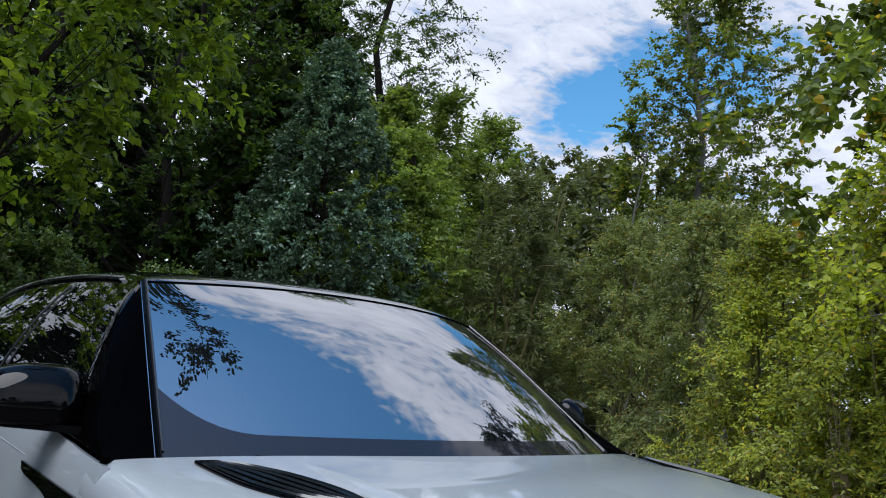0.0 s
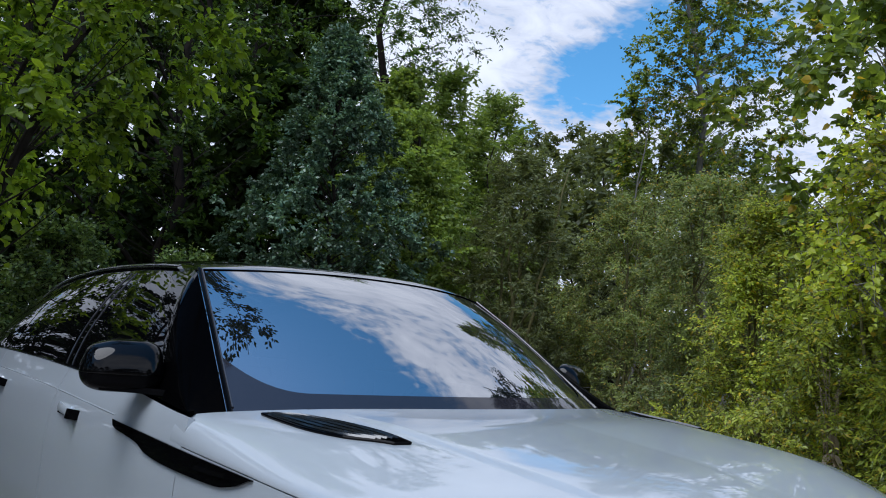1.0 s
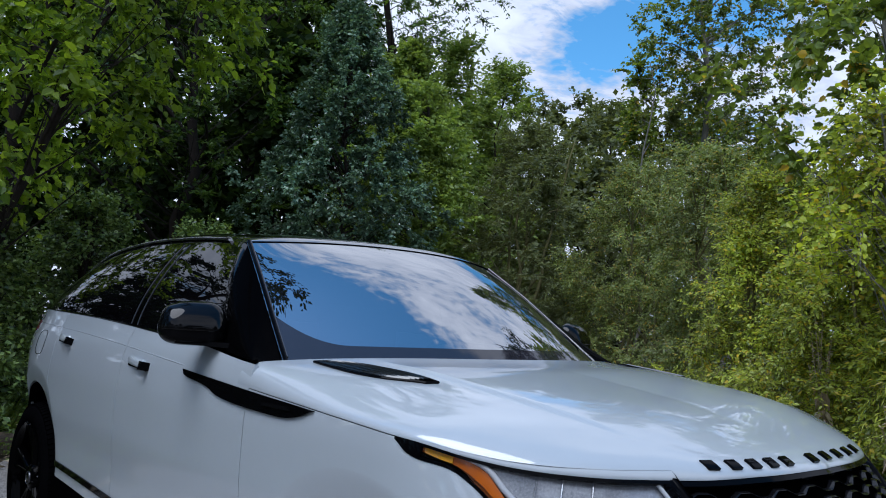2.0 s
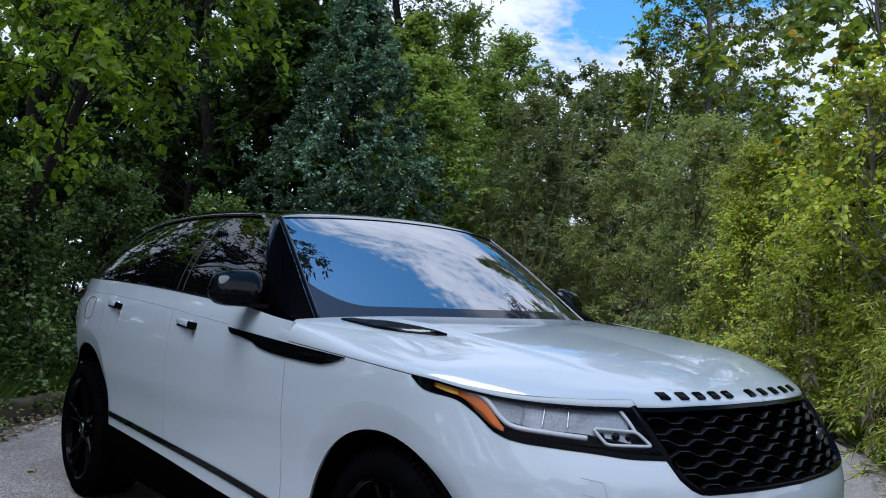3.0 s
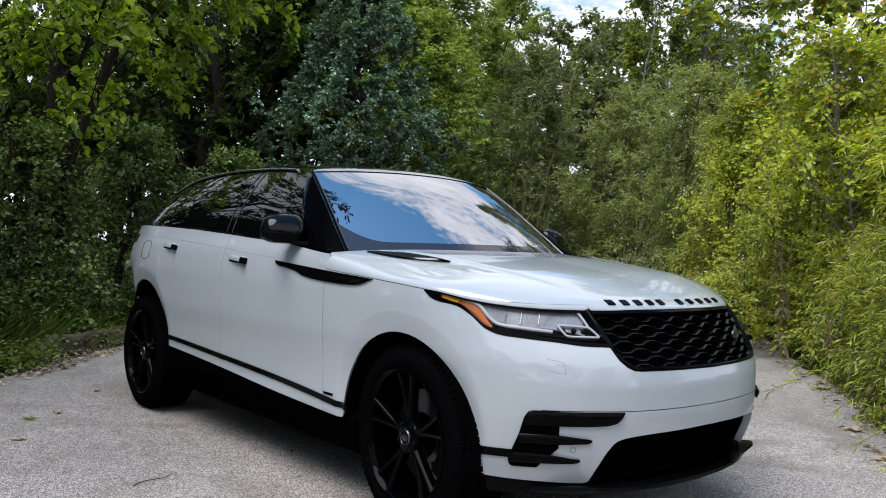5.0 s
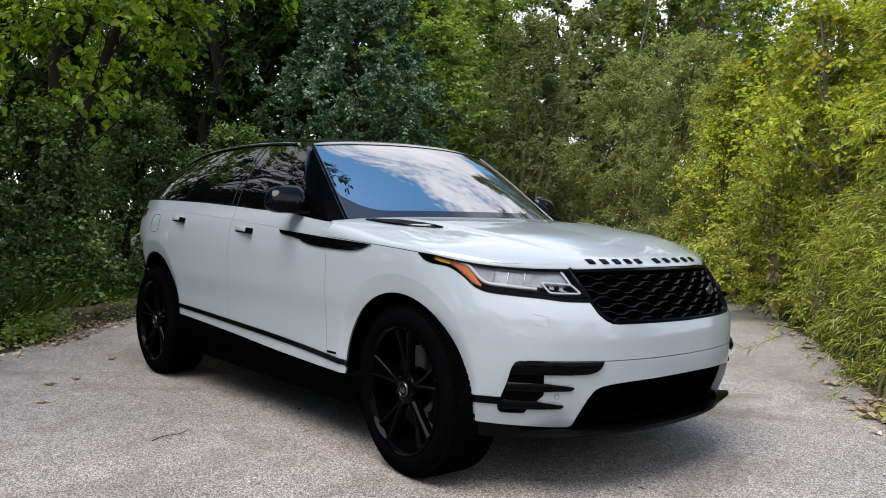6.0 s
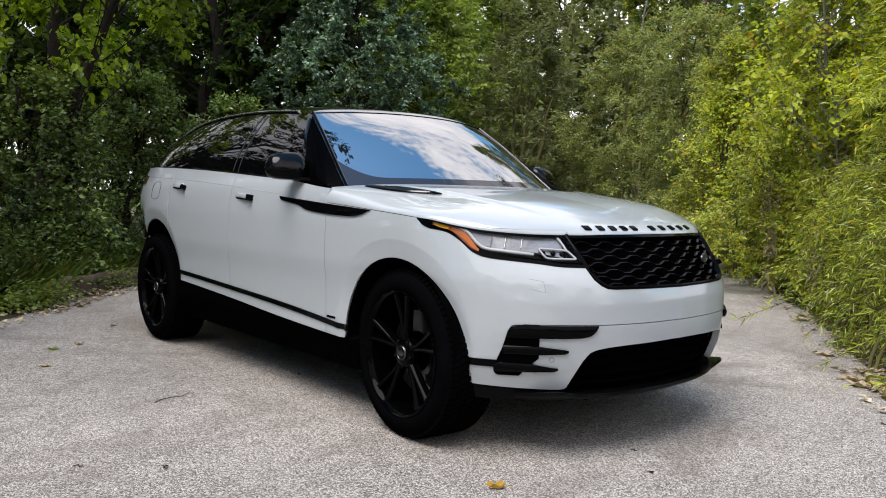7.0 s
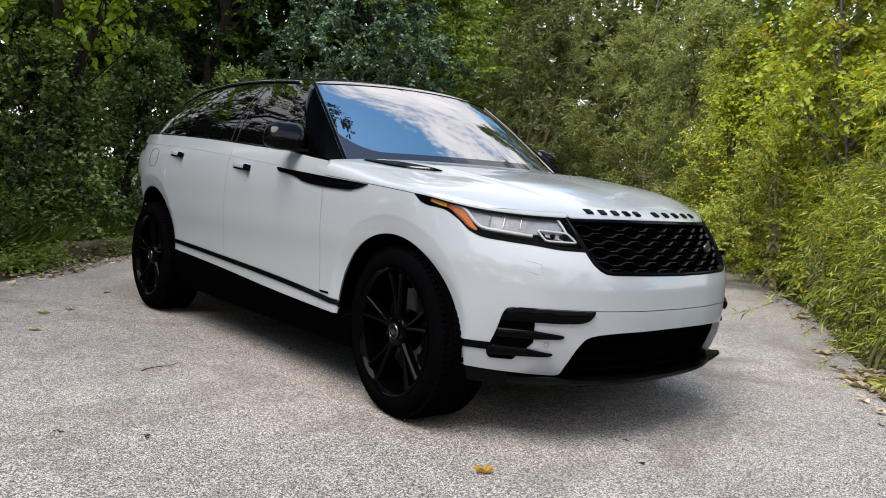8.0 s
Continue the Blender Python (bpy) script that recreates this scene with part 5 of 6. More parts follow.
def twig_mesh(a, b, th, mat, parent):
    """Thin three-sided twigs from a to b, too small to pick apart."""
    n = len(a)
    d = b - a
    s = np.cross(d, rng.normal(size=(n, 3)))
    s /= np.linalg.norm(s, axis=1, keepdims=True) + 1e-9
    w = np.cross(d, s)
    w /= np.linalg.norm(w, axis=1, keepdims=True) + 1e-9
    V = np.stack([a + s * th, a - s * th * 0.5 + w * th, a - s * th * 0.5 - w * th, b], 1).reshape(-1, 3)
    k = np.arange(n)[:, None] * 4
    F = np.concatenate([k + np.array([0, 1, 3]), k + np.array([1, 2, 3]), k + np.array([2, 0, 3])])
    ob = link_mesh("twig_tangle", V, F.tolist(), mat, parent, smooth=False)
    return tagged(ob, kind="stuff")


def tree(name, label, at, height, crown_from, radius, shape, mat, count, leaf, reach=0.45, twigs=5, leaves=14, trunk=0.14, bark=None, long=1.5, lean=(0, 0),
         category="tree", group="", stems=1, up=0.6, droop=0.1, inner=0.15, limbs=7, curl=0.1, face=(0, 0), round_leaf=False):
    """A tapered trunk or stems, main limbs, and a crown of sprays."""
    bark = bark or BARK
    top = thing(name, label, category, group, at=(at[0], at[1], -0.04))
    mid, out = crown_mids(crown_from, height, radius, shape, count, lean, inner)
    axis = []
    for k in range(stems):
        o = rng.normal(size=2) * (0.30 if stems > 1 else 0.0)
        tp = np.array([lean[0], lean[1], height * 0.96]) + np.array([*(rng.normal(size=2) * (0.05 if stems == 1 else 0.07) * height), 0])
        zs = np.linspace(0, 1, 12)
        path = np.stack([o[0] + (tp[0] - o[0]) * zs, o[1] + (tp[1] - o[1]) * zs, tp[2] * zs], 1)
        path[1:-1, :2] += rng.normal(size=(10, 2)) * 0.010 * height
        axis.append(path)
        V, F = tube(path, trunk * (1 - 0.9 * zs) / (1 if stems == 1 else 1.6) + 0.007, 9)
        link_mesh("trunk" if stems == 1 else "stem", V, F, bark, top)
    ta, tb = [], []
    pick = set(rng.choice(count, min(limbs, count), replace=False).tolist())
    for i, c in enumerate(mid):
        path = axis[i % stems]
        z0 = min(max(0.2, c[2] - rng.uniform(0.3, 0.8) * (np.hypot(c[0], c[1]) + 0.4)), height * 0.93)
        o = np.array([np.interp(z0, path[:, 2], path[:, 0]), np.interp(z0, path[:, 2], path[:, 1]), z0])
        if i in pick:
            b = (o + c) / 2 + np.array([0, 0, 0.14 * np.linalg.norm(c - o)]) + rng.normal(size=3) * 0.1
            th = trunk * (1 - z0 / height) * 0.45 + 0.01
            V, F = tube(even([o, b, c], 9), np.linspace(th, 0.006, 9), 7, cap=False)
            link_mesh("limb", V, F, bark, top)
        elif i % 5 == 0:
            ta.append(o); tb.append(c)
    c, w, a, b = sprays(mid, out, twigs, leaves, reach, droop)
    th = 0.012 + 0.02 * trunk if stems == 1 else 0.004
    twig_mesh(np.vstack([np.array(ta), a]), np.vstack([np.array(tb), b]), np.concatenate([np.full(len(ta), th), np.full(len(a), 0.004)])[:, None], bark, top)
    leaf_mesh("crown", c, w, leaf, mat, top, long, up, curl=curl, face=face, round_leaf=round_leaf)
    return top


ROUND = (0.5, 0.85, 1.0, 0.95, 0.75, 0.45, 0.12)
CONE = (0.95, 1.0, 0.9, 0.75, 0.55, 0.35, 0.08)
TALL = (0.4, 0.7, 0.9, 1.0, 0.9, 0.65, 0.3)
SPIRE = (0.5, 0.95, 1.0, 0.85, 0.6, 0.4, 0.15)
BUSH = (0.8, 1.0, 1.0, 0.9, 0.75, 0.5, 0.25)


def overhang(top, pts, mat):
    """A long limb of a tree that reaches out over the lane, with hanging sprays at its end."""
    path = even(pts, 30)
    V, F = tube(path, np.linspace(0.022, 0.005, 30), 7)
    link_mesh("limb", V, F, BARK, top)
    mid = path[13:][rng.integers(0, 17, 46)] + rng.normal(size=(46, 3)) * np.array([0.24, 0.2, 0.25])
    c, w, a, b = sprays(mid, np.tile(np.array([[-0.1, -0.5, -0.3]]), (46, 1)), 4, 10, 0.34, 0.2, 0.9)
    twig_mesh(a, b, np.full((len(a), 1), 0.003), BARK, top)
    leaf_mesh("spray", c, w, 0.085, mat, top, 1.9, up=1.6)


LANEWARD = (-0.8, -0.25)
# left wood, behind the lane's edge
WOOD = "maples of the wood"
for at, h, r, count in (((4.1, 13.9), 12, 4.2, 300), ((0.6, 12.5), 11, 4.2, 130), ((7.6, 17.5), 15, 4.4, 230)):
    tree("maple_tree", "tall dark green maple at the wood's edge", at, h, 3.2, r, ROUND, L_DARK, count, 0.11, 0.55, 6, 16, trunk=0.15, group=WOOD, limbs=12)
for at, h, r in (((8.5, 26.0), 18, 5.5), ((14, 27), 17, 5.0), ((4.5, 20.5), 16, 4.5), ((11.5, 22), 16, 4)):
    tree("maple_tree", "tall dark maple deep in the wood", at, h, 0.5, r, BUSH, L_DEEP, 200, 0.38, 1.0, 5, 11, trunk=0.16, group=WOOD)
linden = tree("linden_tree", "linden with large bright green leaves over the lane's edge", (-0.9, 7.4), 7.6, 2.3, 1.95, ROUND, L_BRIGHT, 330, 0.095, 0.45, 5, 11, trunk=0.06, long=1.3, lean=(2.4, -1.1), face=LANEWARD, droop=0.3, limbs=2, round_leaf=True)
# the limb's leaves take the shade-dark colour, not the linden's own green
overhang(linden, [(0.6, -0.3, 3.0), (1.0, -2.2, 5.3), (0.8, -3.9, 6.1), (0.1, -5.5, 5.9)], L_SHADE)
tree("pear_tree", "dense blue-green conical tree with small leathery leaves", (5.4, 9.9), 6.85, 0.1, 2.15, CONE, L_BLUE, 820, 0.074, 0.24, 5, 17, trunk=0.05, long=1.5, inner=0.45)
tree("locust_tree", "tall feathery locust above the wood", (12.6, 18.8), 19, 10.0, 3.8, ROUND, L_DARK, 300, 0.16, 0.9, 5, 15, trunk=0.22, long=2.6)
tree("alder_tree", "mid-green alder beside the conical tree", (9.6, 13.4), 8.1, 0.3, 2.3, CONE, L_MID, 440, 0.12, 0.45, 6, 13, trunk=0.14)
tree("alder_tree", "mid-green alder at the lane's far bend", (8.0, 11.3), 6.2, 0.2, 1.8, BUSH, L_MID, 380, 0.10, 0.38, 6, 13, trunk=0.1)
tree("ash_tree", "tall green ash far behind the thicket", (22.4, 23.2), 13.2, 1.0, 4.2, ROUND, L_MID, 260, 0.24, 0.9, 5, 11, trunk=0.2, long=2.4)
tree("ash_tree", "green ash far behind the thicket", (17.0, 20.0), 12.1, 1.0, 3.4, CONE, L_MID, 260, 0.22, 0.8, 5, 11, trunk=0.2, long=2.4)
for at, h in (((29.0, 22.5), 12.5), ((31.0, 16.0), 9.5), ((26.0, 12.0), 7.5), ((35, 20), 13), ((23.5, 20.0), 11.2), ((20, 14), 8.8), ((17, 13.5), 6.0)):
    tree("ash_tree", "green tree line far down the lane", at, h, 0.5, 5.0, BUSH, L_GREY, 190, 0.24, 0.9, 5, 11, trunk=0.2, group="far tree line")
tree("willow_shrub", "dull grey-green willow shrub", (9.8, 9.6), 5.5, 0.1, 1.8, BUSH, L_GREY, 420, 0.10, 0.38, 6, 15, trunk=0.07, bark=TWIG, long=3.4, category="shrub", stems=4)
tree("willow_shrub", "low dull willow far down the lane", (15.2, 12.6), 3.2, 0.02, 1.9, BUSH, L_GREY, 190, 0.13, 0.45, 6, 12, trunk=0.04, bark=TWIG, long=3.0, category="shrub", stems=4)
tree("poplar_tree", "tall slim poplar with loose small leaves", (16.9, 9.3), 15, 6.0, 2.4, SPIRE, L_COTTON, 800, 0.086, 0.48, 4, 15, trunk=0.13, bark=BARK_PALE, long=1.15)
tree("poplar_tree", "young poplar beside the tall one", (15.0, 10.6), 8.6, 2.0, 0.45, TALL, L_COTTON, 120, 0.10, 0.45, 4, 12, trunk=0.035, bark=BARK_PALE, long=1.15)
tree("poplar_tree", "poplar with large loose leaves near the lane", (7.6, 1.6), 6.0, 2.4, 1.9, TALL, L_COTTON, 240, 0.105, 0.45, 4, 10, trunk=0.07, bark=BARK_PALE, long=1.1, round_leaf=True)
# unseen crown, added so the windshield's right side mirrors dark leaves
tree("maple_tree", "tall dark unseen maple added behind the thicket to be mirrored", (8.6, 0.7), 9.4, 5.3, 2.0, ROUND, L_SHADE, 170, 0.10, 0.45, 5, 11, trunk=0.1, group=WOOD)
THICKET = "willow thicket along the lane"
for k, (x, y, h, r) in enumerate(((10.4, 7.3, 4.5, 1.7), (11.4, 5.8, 4.3, 1.8), (9.2, 4.9, 4.2, 1.5), (12.8, 7.9, 5.4, 2.1), (7.9, 3.4, 3.4, 1.3), (6.9, 1.9, 3.1, 1.3), (13.5, 4.2, 4.4, 2.3), (9.6, 2.4, 3.7, 1.8))):
    tree("willow_shrub", "yellow-green willow shrub beside the lane", (x, y), h, 0.05, r, BUSH, L_OLIVE if k in (0, 1, 2, 3) else L_WILLOW, (190 if k in (3, 6, 7) else 400 if x < 10.5 else 260), 0.055 if k not in (3, 6, 7) else 0.075, 0.38, 6, 19, trunk=0.035, long=2.2, up=1.0, face=LANEWARD, inner=0.4, bark=TWIG, category="shrub", group=THICKET, stems=5, droop=0.2)
for x, y, h, r in ((5.05, 0.0, 3.5, 0.95), (6.05, 0.5, 3.7, 1.0), (4.15, -0.6, 3.3, 0.95), (7.1, 0.95, 3.8, 1.0)):
    tree("willow_shrub", "yellow-green narrow-leaved willow leaning over the asphalt", (x, y), h, 0.05, r, BUSH, L_SALLOW, 340, 0.084, 0.36, 6, 21, trunk=0.03, long=7.0, up=0.7, face=(-0.35, -0.1), inner=0.35, bark=TWIG, category="shrub", group=THICKET, stems=6, droop=0.35)
for x, y, h, r in ((3.3, -0.45, 1.5, 0.5), (2.75, -0.85, 1.2, 0.45), (2.2, -1.15, 1.0, 0.4), (4.2, 0.1, 1.5, 0.5)):
    tree("willow_shrub", "low narrow-leaved willow drooping to the asphalt", (x, y), h, 0.02, r, BUSH, L_OSIER, 80, 0.066, 0.34, 6, 18, trunk=0.012, long=7.5, up=0.5, inner=0.3, bark=TWIG, category="shrub", group=THICKET, stems=5, droop=0.3)
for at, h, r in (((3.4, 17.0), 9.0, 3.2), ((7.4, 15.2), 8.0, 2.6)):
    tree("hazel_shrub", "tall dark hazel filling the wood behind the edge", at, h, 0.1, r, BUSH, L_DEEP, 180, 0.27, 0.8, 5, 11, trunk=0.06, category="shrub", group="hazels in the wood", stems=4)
tree("cottonwood_sapling", "young cottonwood with sunlit yellow-green round leaves", (5.6, 0.9), 3.4, 1.6, 1.2, ROUND, L_POPLAR, 170, 0.055, 0.45, 4, 9, trunk=0.02, bark=BARK_PALE, long=1.1, up=0.8, face=LANEWARD, round_leaf=True, lean=(-0.4, 0.1), limbs=4)
for x, y, h, r in ((5.9, 0.85, 2.4, 0.8), (7.35, 1.75, 2.8, 0.9)):
    tree("willow_shrub", "low yellow-green willow beside the lane", (x, y), h, 0.05, r, BUSH, L_WILLOW, 190, 0.065, 0.36, 6, 15, trunk=0.02, long=2.4, up=1.0, face=LANEWARD, inner=0.3, bark=TWIG, category="shrub", group=THICKET, stems=4, droop=0.2)
UNDER = "shrubs at the wood's edge"
# shrubs left of x = -2 get the leaf colour with shade in it
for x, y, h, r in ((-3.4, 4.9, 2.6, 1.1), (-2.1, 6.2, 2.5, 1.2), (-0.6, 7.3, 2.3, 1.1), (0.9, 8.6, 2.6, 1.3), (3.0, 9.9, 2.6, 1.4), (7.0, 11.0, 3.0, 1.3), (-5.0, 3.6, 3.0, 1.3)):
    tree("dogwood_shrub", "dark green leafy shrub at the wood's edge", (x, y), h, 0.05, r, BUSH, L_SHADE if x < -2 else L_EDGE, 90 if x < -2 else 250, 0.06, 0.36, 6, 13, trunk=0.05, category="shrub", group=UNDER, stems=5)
# unseen wood on the near sides, mirrored in the car's glass, blocks sky light
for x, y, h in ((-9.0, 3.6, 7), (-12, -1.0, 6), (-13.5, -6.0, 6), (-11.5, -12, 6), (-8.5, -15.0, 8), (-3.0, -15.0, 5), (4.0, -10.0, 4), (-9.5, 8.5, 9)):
    tree("maple_tree", "dense dark unseen maple across the lane", (x, y), h, 0.2, 3.2, ROUND, L_SHADE, 120, 0.34, 0.9, 5, 9, trunk=0.18, group=WOOD)
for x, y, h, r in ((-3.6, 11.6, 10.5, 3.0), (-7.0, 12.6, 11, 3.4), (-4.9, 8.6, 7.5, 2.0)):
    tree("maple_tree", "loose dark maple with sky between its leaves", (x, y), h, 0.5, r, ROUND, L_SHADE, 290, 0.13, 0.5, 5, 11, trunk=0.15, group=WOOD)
# unseen leaning crown, added to throw shade on the lane's left side
tree("maple_tree", "unseen dark maple added to shade the lane's edge", (-5.3, 4.3), 8.0, 3.6, 2.7, ROUND, L_SHADE, 200, 0.14, 0.5, 5, 10, trunk=0.14, group=WOOD, lean=(1.4, -0.5))
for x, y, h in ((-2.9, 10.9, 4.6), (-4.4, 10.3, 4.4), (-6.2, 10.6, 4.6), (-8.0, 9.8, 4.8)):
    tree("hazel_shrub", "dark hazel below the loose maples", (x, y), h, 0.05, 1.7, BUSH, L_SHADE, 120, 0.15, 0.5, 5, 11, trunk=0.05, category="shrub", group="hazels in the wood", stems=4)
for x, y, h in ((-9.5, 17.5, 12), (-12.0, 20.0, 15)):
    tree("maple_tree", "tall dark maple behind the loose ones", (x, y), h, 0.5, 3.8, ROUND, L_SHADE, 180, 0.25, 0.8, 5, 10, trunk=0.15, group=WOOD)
for x, y, h in ((19.5, 20.5, 9.0), (15.0, 17.0, 8.5), (11.5, 16.0, 9.0)):
    tree("ash_tree", "green ash filling the lane's far end", (x, y), h, 0.3, 3.0, BUSH, L_MID, 220, 0.2, 0.7, 5, 11, trunk=0.1, long=2.2, group="far tree line")

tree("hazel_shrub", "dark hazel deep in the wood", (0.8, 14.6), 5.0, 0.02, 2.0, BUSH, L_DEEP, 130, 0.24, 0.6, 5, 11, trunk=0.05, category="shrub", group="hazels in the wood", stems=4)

# ---- edges of the lane: grass, litter, kerb ----
LE, RE = edges


def along(e, lo, hi, n, inner, outer, sign):
    """n places beside an edge line between two x values, up to outer metres off it."""
    k = np.where((e[:, 0] > lo) & (e[:, 0] < hi))[0]
    i = rng.uniform(k[0], k[-1], n)
    p = np.stack([np.interp(i, np.arange(len(e)), e[:, c]) for c in range(2)], 1)
    t = np.gradient(e, axis=0)
    d = np.stack([np.interp(i, np.arange(len(e)), t[:, c]) for c in range(2)], 1)
    d /= np.linalg.norm(d, axis=1, keepdims=True)
    nrm = np.stack([-d[:, 1], d[:, 0]], 1) * sign
    w = inner + (outer - inner) * rng.uniform(0, 1, n) ** 1.2
    return p + nrm * w[:, None]


def tufts(name, label, places, blades, size, mat, lean, long, category="grass", spread=0.06):
    n = len(places)
    c = np.repeat(np.c_[places, np.full(n, -0.035)], blades, 0) + np.c_[rng.normal(size=(n * blades, 2)) * spread, np.zeros(n * blades)]
    d = np.c_[rng.normal(size=(n * blades, 2)) * lean, np.ones(n * blades)]
    ob = leaf_mesh(name, c, d, size, mat, None, long, up=0.0, curl=0.25)
    return tagged(ob, label, category, kind="stuff")


tufts("grass", "rough green grass along the wood's edge", along(LE, -6, 4, 1300, 0.50, 1.7, 1), 18, 0.36, L_GRASS, 0.6, 40, spread=0.10)
tufts("tall_grass", "long drooping grass below the shrubs", along(LE, -6, 4, 700, 0.75, 1.5, 1), 16, 0.56, L_GRASS, 0.5, 55, spread=0.16)
tufts("grass", "green grass at the thicket's foot", along(RE, 4.0, 11, 330, 0.15, 1.0, -1), 14, 0.22, L_GRASS, 0.7, 40)


def cover(name, label, places, per, height, leaf, mat, category, long=1.5):
    """Low leafy plants: leaves held at any height up to their own."""
    n = len(places)
    c = np.repeat(np.c_[places, np.zeros(n)], per, 0) + rng.normal(size=(n * per, 3)) * np.array([0.12, 0.12, 0.0])
    c[:, 2] = rng.uniform(0, 1, n * per) ** 0.8 * np.repeat(height * rng.uniform(0.4, 1.3, n), per)
    d = rng.normal(size=(n * per, 3)) * np.array([1, 1, 0.35]) + np.array([0, 0, 0.1])
    return tagged(leaf_mesh(name, c, d, leaf, mat, None, long, up=1.2), label, category, kind="stuff")


cover("ground_cover", "low leafy weeds along the wood's edge", along(LE, -6, 4, 420, 0.55, 1.8, 1), 40, 0.36, 0.058, L_EDGE, "weeds", long=2.4)
cover("ground_cover", "small weeds in front of the old kerb", along(LE, -6, -0.85, 110, 0.04, 0.5, 1), 30, 0.19, 0.05, L_MID, "weeds")
cover("ground_cover", "dark ivy-like leaves under the shrubs", along(LE, -7, 5, 700, 0.7, 3.2, 1), 44, 0.8, 0.07, L_EDGE, "weeds", long=2.0)
cover("ground_cover", "low leafy weeds at the thicket's foot", along(RE, 1.0, 11, 420, 0.32, 1.3, -1), 44, 0.36, 0.065, L_OSIER, "weeds", long=7.0)

cover("ground_cover", "small weeds growing against the kerb", along(LE, -1.2, 0.6, 22, 0.02, 0.25, 1), 36, 0.2, 0.04, L_GRASS, "weeds")

# dead leaves and bits on the asphalt's rims
for e, lo, hi, sign, n in ((LE, -6, 4, 1, 1000), (RE, -1, 11, -1, 300)):
    p = along(e, lo, hi, n, -0.22, 0.4, sign)
    c = np.c_[p, np.full(n, GROUND_Z + 0.006) + rng.uniform(0, 0.015, n)]
    d = np.c_[rng.normal(size=(n, 2)), rng.normal(size=n) * 0.15]
    tagged(leaf_mesh("leaf_litter", c, d, 0.06, L_DEAD, None, 1.6, up=3.0, fold=0.3), "dry pale leaf litter along the asphalt's rim", "leaf litter", kind="stuff")


def dry_leaf(name, label, x, y, size, mat, turn, group="", curl=1.0):
    """One fallen leaf: lobed outline, curled rim, a stalk."""
    top = thing(name, label, "leaf", group, at=(x, y, GROUND_Z + 0.004))
    n = 22
    V = [(0, 0, 0.004)]
    for ring, lift in ((0.55, 0.006), (1.0, 0.02)):
        for i in range(n):
            a = 2 * math.pi * i / n
            r = size * 0.5 * ring * (0.72 + 0.22 * math.cos(5 * a) + 0.10 * math.cos(a)) * (1 + 0.08 * math.sin(9 * a + turn))
            V.append((r * math.cos(a) * 1.25, r * math.sin(a) / (0.5 + 0.5 * curl), lift * curl * size * 10 * (0.35 + 0.65 * math.sin(2 * a + turn) ** 2) * ring))
    F = [(0, 1 + i, 1 + (i + 1) % n) for i in range(n)] + [(1 + i, 1 + n + i, 1 + n + (i + 1) % n, 1 + (i + 1) % n) for i in range(n)]
    blade = link_mesh("blade", V, F, mat, top)
    V, F = tube(even([(-size * 0.9, 0.1 * size, 0.003), (-size * 0.5, 0.02 * size, 0.006), (0, 0, 0.006)], 8), size * 0.012 + 0.0006, 5)
    link_mesh("stalk", V, F, mat, top)
    top.rotation_euler = (0, 0, turn)
    return top


dry_leaf("fallen_leaf", "golden brown curled leaf on the bare asphalt", -0.99, -0.68, 0.066, L_GOLD, 2.5, curl=1.9)
for i, (x, y) in enumerate(((-1.62, 2.85), (-1.43, 2.95), (-1.78, 2.35), (-1.0, 3.6), (6.0, 2.9), (3.3, 1.4))):
    dry_leaf("fallen_leaf", "small dry leaf lying on the asphalt", x, y, 0.07, L_DEAD if i else L_GRASS, i * 1.3, "leaves on the asphalt")
for i in range(16):
    x, y = 1.86 + rng.normal() * 0.16 + 0.02 * i, -0.90 + rng.normal() * 0.05 + 0.012 * i
    dry_leaf("fallen_leaf", "large pale dry leaf at the thicket's foot", x, y, rng.uniform(0.09, 0.15), L_DEAD, rng.uniform(0, 6), "dry leaves at the rim")
for i in range(9):
    p = along(RE, 2.2, 9, 1, -0.2, 0.15, -1)[0]
    dry_leaf("fallen_leaf", "pale dry leaf at the thicket's foot", p[0], p[1], rng.uniform(0.08, 0.14), L_DEAD, rng.uniform(0, 6), "dry leaves at the rim")


def fallen_twig(x, y, length, turn):
    pts = [(0, 0, 0.004), (length * 0.3, 0.012, 0.007), (length * 0.7, -0.01, 0.005), (length, 0.015, 0.006)]
    V, F = tube(even(pts, 14), np.linspace(0.0024, 0.0012, 14), 6)
    ob = link_mesh("fallen_twig", V, F, BARK, None)
    ob.location, ob.rotation_euler = (x, y, GROUND_Z), (0, 0, turn)
    return tagged(ob, "thin dark twig lying on the asphalt", "twig", "twigs on the asphalt")


fallen_twig(-1.56, 1.18, 0.24, 0.35)
fallen_twig(-2.3, 1.9, 0.14, 1.4)
fallen_twig(5.4, 2.5, 0.3, -0.4)
for i in range(10):
    fallen_twig(rng.uniform(-2.6, 0.6), rng.uniform(-0.9, 2.2) if i % 3 else rng.uniform(-1.2, -0.6), rng.uniform(0.02, 0.06), rng.uniform(0, 3))


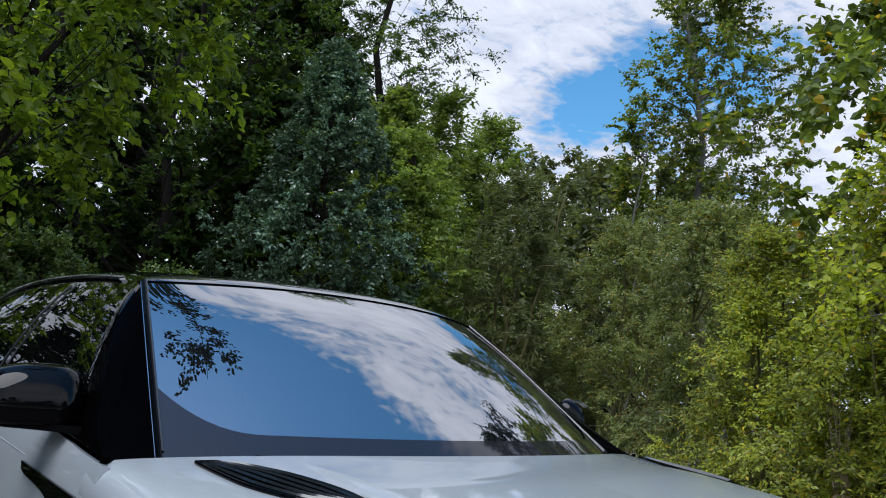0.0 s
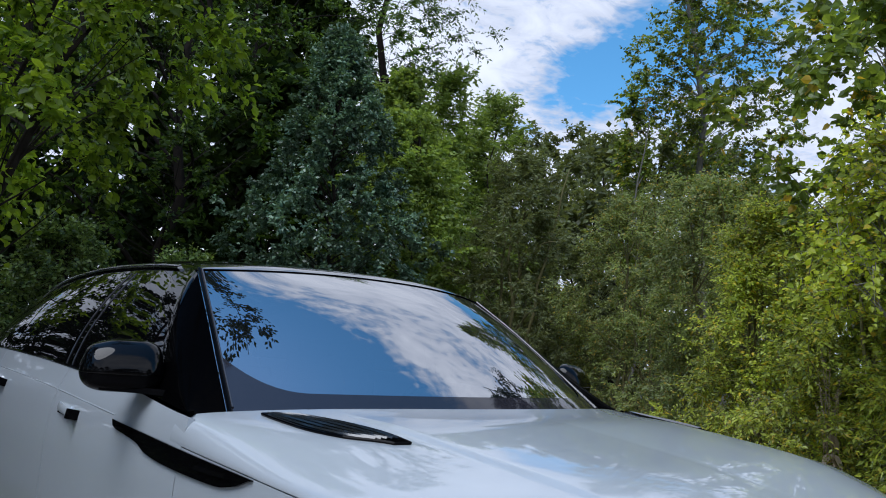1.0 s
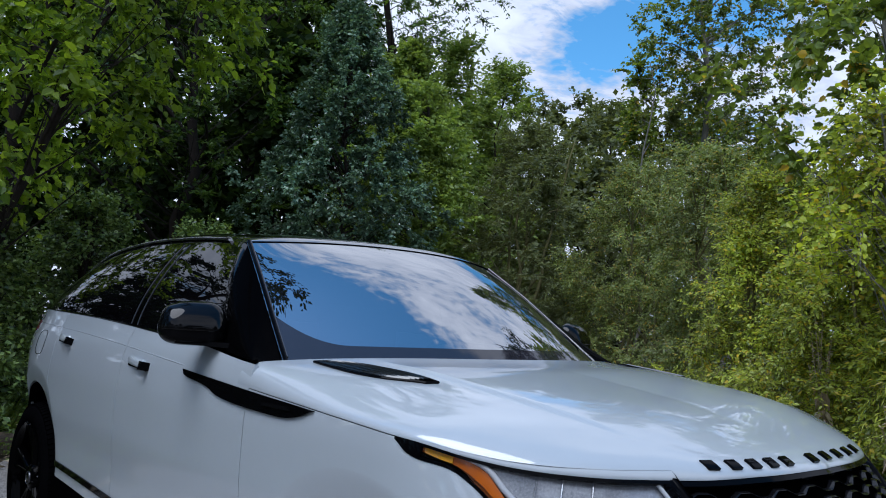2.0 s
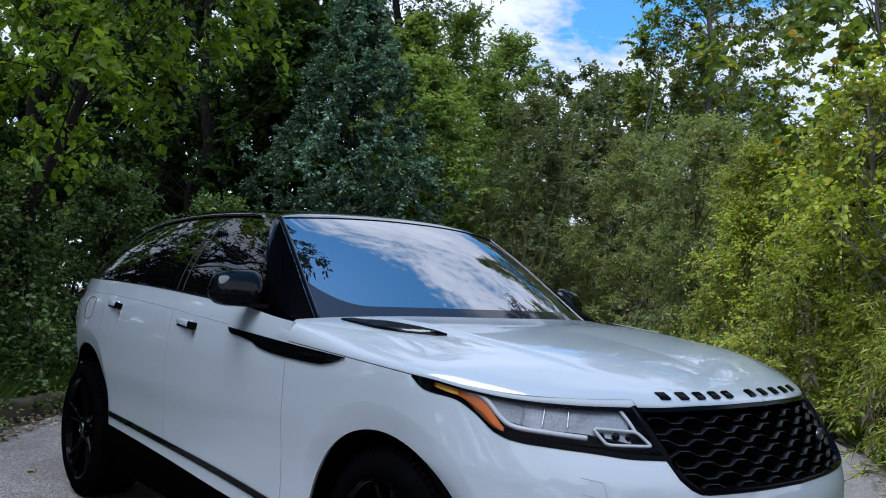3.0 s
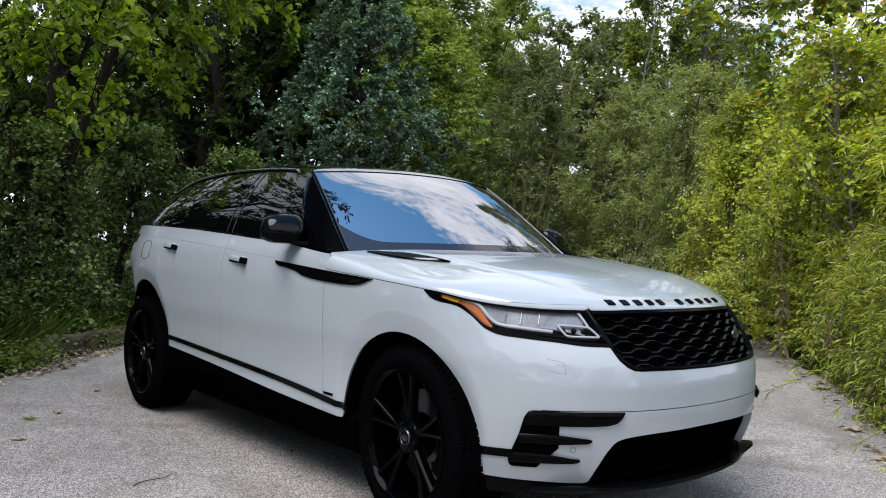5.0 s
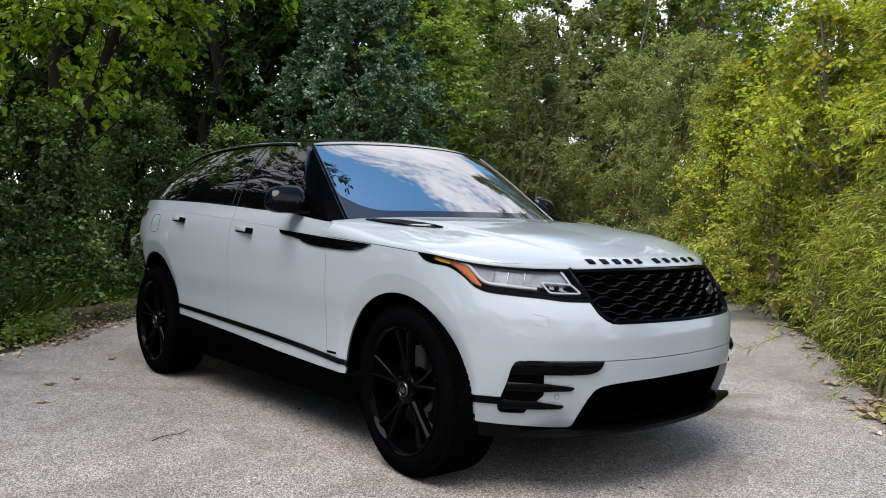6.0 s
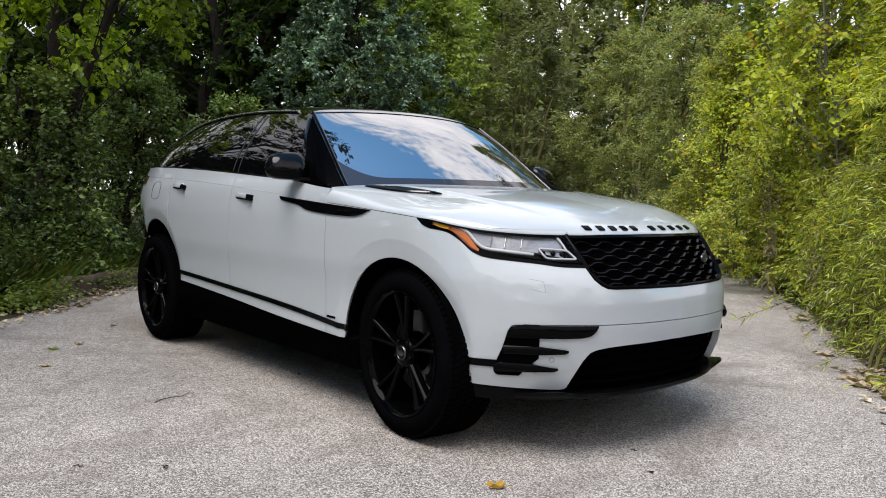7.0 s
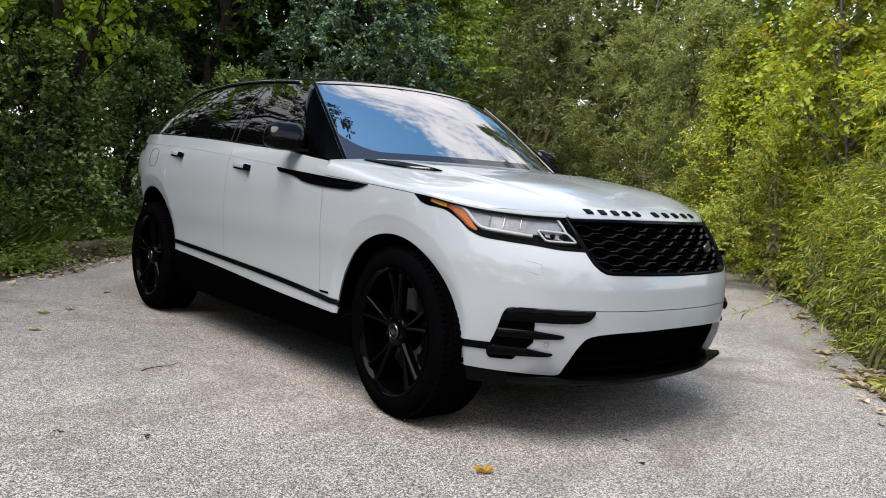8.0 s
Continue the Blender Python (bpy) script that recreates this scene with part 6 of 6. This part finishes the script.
def kerb():
    """Old low kerb of rough blocks, half sunk behind the asphalt's rim."""
    top = thing("kerb", "old brown kerb of rough stone blocks half under weeds", "kerb", at=(0, 0, -0.035), kind="structure")
    a, b = np.array([-1.85, 4.78]), np.array([0.75, 7.0])
    n = 8
    d = (b - a) / np.linalg.norm(b - a)
    for i in range(n):
        c = a + (b - a) * (i + 0.5) / n
        bm = bmesh.new()
        bmesh.ops.create_cube(bm, size=1, matrix=Matrix.Diagonal((0.43, 0.17, 0.22, 1)))
        bmesh.ops.subdivide_edges(bm, edges=bm.edges[:], cuts=3, use_grid_fill=True)
        for v in bm.verts:
            q = v.co.copy()
            r = Vector((q.x / 0.20, q.y / 0.085, q.z / 0.11))
            v.co *= 1 - 0.05 * (r.length - 1)
            v.co += noise.noise_vector(Vector((q.x * 7 + i * 3, q.y * 7, q.z * 7))) * 0.018
        ob = part("stone_block", bm, STONE, top)
        ob.location = (c[0] + rng.normal() * 0.015, c[1] + rng.normal() * 0.015, 0.07 + rng.normal() * 0.012)
        ob.rotation_euler = (rng.normal() * 0.03, rng.normal() * 0.04, math.atan2(d[1], d[0]) + rng.normal() * 0.04)


kerb()


def weed_stalk(x, y, h):
    """A tall dead weed: pale stems that fork, with seed husks above and wilted leaves hanging below."""
    top = thing("weed_stalk", "tall dry brown weed stalk with wilted leaves", "weed", at=(x, y, -0.035))
    main = even([(0, 0, 0), (0.02, 0.0, h * 0.3), (-0.01, 0.02, h * 0.6), (0.02, 0.01, h)], 20)
    lines = [(main, 0.0075)]
    for z, dx, dy in ((0.42, -0.16, 0.05), (0.5, 0.13, -0.06), (0.6, 0.08, 0.1), (0.36, -0.09, -0.1)):
        o = main[int(z * 19)]
        lines.append((even([tuple(o), (o[0] + dx * 0.5, o[1] + dy * 0.5, o[2] + h * 0.16), (o[0] + dx, o[1] + dy, o[2] + h * 0.4)], 12), 0.004))
    husk, way = [], []
    for path, th in lines:
        V, F = tube(path, np.linspace(th, 0.0018, len(path)), 6)
        link_mesh("stem", V, F, STRAW, top)
        n = 46 if th > 0.005 else 26
        k = rng.uniform(0.45, 1, n) * (len(path) - 1)
        husk.append(np.stack([np.interp(k, np.arange(len(path)), path[:, c]) for c in range(3)], 1))
        way.append(rng.normal(size=(n, 3)) * 0.6 + np.array([0, 0, 0.4]))
    tagged(leaf_mesh("seed_head", np.vstack(husk), np.vstack(way), 0.035, L_DEAD, top, 3.0), kind="stuff")
    for i in range(16):
        z = rng.uniform(0.08, 0.55)
        c = np.array([main[int(z * 19)]])
        a = rng.uniform(0, 6.28)
        leaf_mesh("wilted_leaf", c, np.array([[math.cos(a) * 0.7, math.sin(a) * 0.7, -0.8]]), rng.uniform(0.09, 0.15), L_DEAD, top, 2.2, curl=0.3, round_leaf=True)


weed_stalk(6.05, 1.98, 1.65)
weed_stalk(6.25, 2.1, 1.4)
weed_stalk(5.0, 0.95, 0.8)


def bent_twig(a, b, n):
    """A willow shoot that hangs out over the asphalt."""
    top = thing("willow_shoot", "narrow-leaved willow shoot hanging over the asphalt", "shrub", "willow thicket along the lane", at=(a[0], a[1], 0))
    a2, b2 = np.array([0, 0, a[2]]), np.array([b[0] - a[0], b[1] - a[1], b[2]])
    path = even([(0, 0, -0.04), a2 * 0.6, a2, (a2 + b2) / 2 + np.array([0, 0, 0.04]), b2], 24)
    V, F = tube(path, np.linspace(0.004, 0.001, 24), 5)
    link_mesh("stem", V, F, BARK, top)
    t = rng.uniform(0.3, 1, n) * 23
    c = np.stack([np.interp(t, np.arange(24), path[:, k]) for k in range(3)], 1)
    d = np.stack([np.interp(t, np.arange(24), np.gradient(path, axis=0)[:, k]) for k in range(3)], 1)
    d = d / np.linalg.norm(d, axis=1, keepdims=True) + rng.normal(size=(n, 3)) * 0.6 - np.array([0, 0, 0.2])
    leaf_mesh("foliage", c, d, 0.07, L_OSIER, top, 9.0, curl=0.2)


for a, b in (((2.75, -0.65, 0.6), (1.75, -0.05, 0.30)), ((2.6, -0.75, 0.6), (1.9, -0.4, 0.22)), ((3.4, -0.2, 0.7), (2.7, 0.2, 0.35)), ((4.6, 0.6, 0.7), (4.0, 1.1, 0.25))):
    bent_twig(a, b, 60)
for p in along(RE, 1.6, 8.5, 34, 0.35, 0.8, -1):
    reach = rng.uniform(0.3, 0.85)
    turn = rng.uniform(-0.5, 0.5)
    bent_twig((p[0], p[1], rng.uniform(0.4, 0.95)), (p[0] - reach * math.sin(0.62 + turn), p[1] + reach * math.cos(0.62 + turn), rng.uniform(0.08, 0.45)), 70)
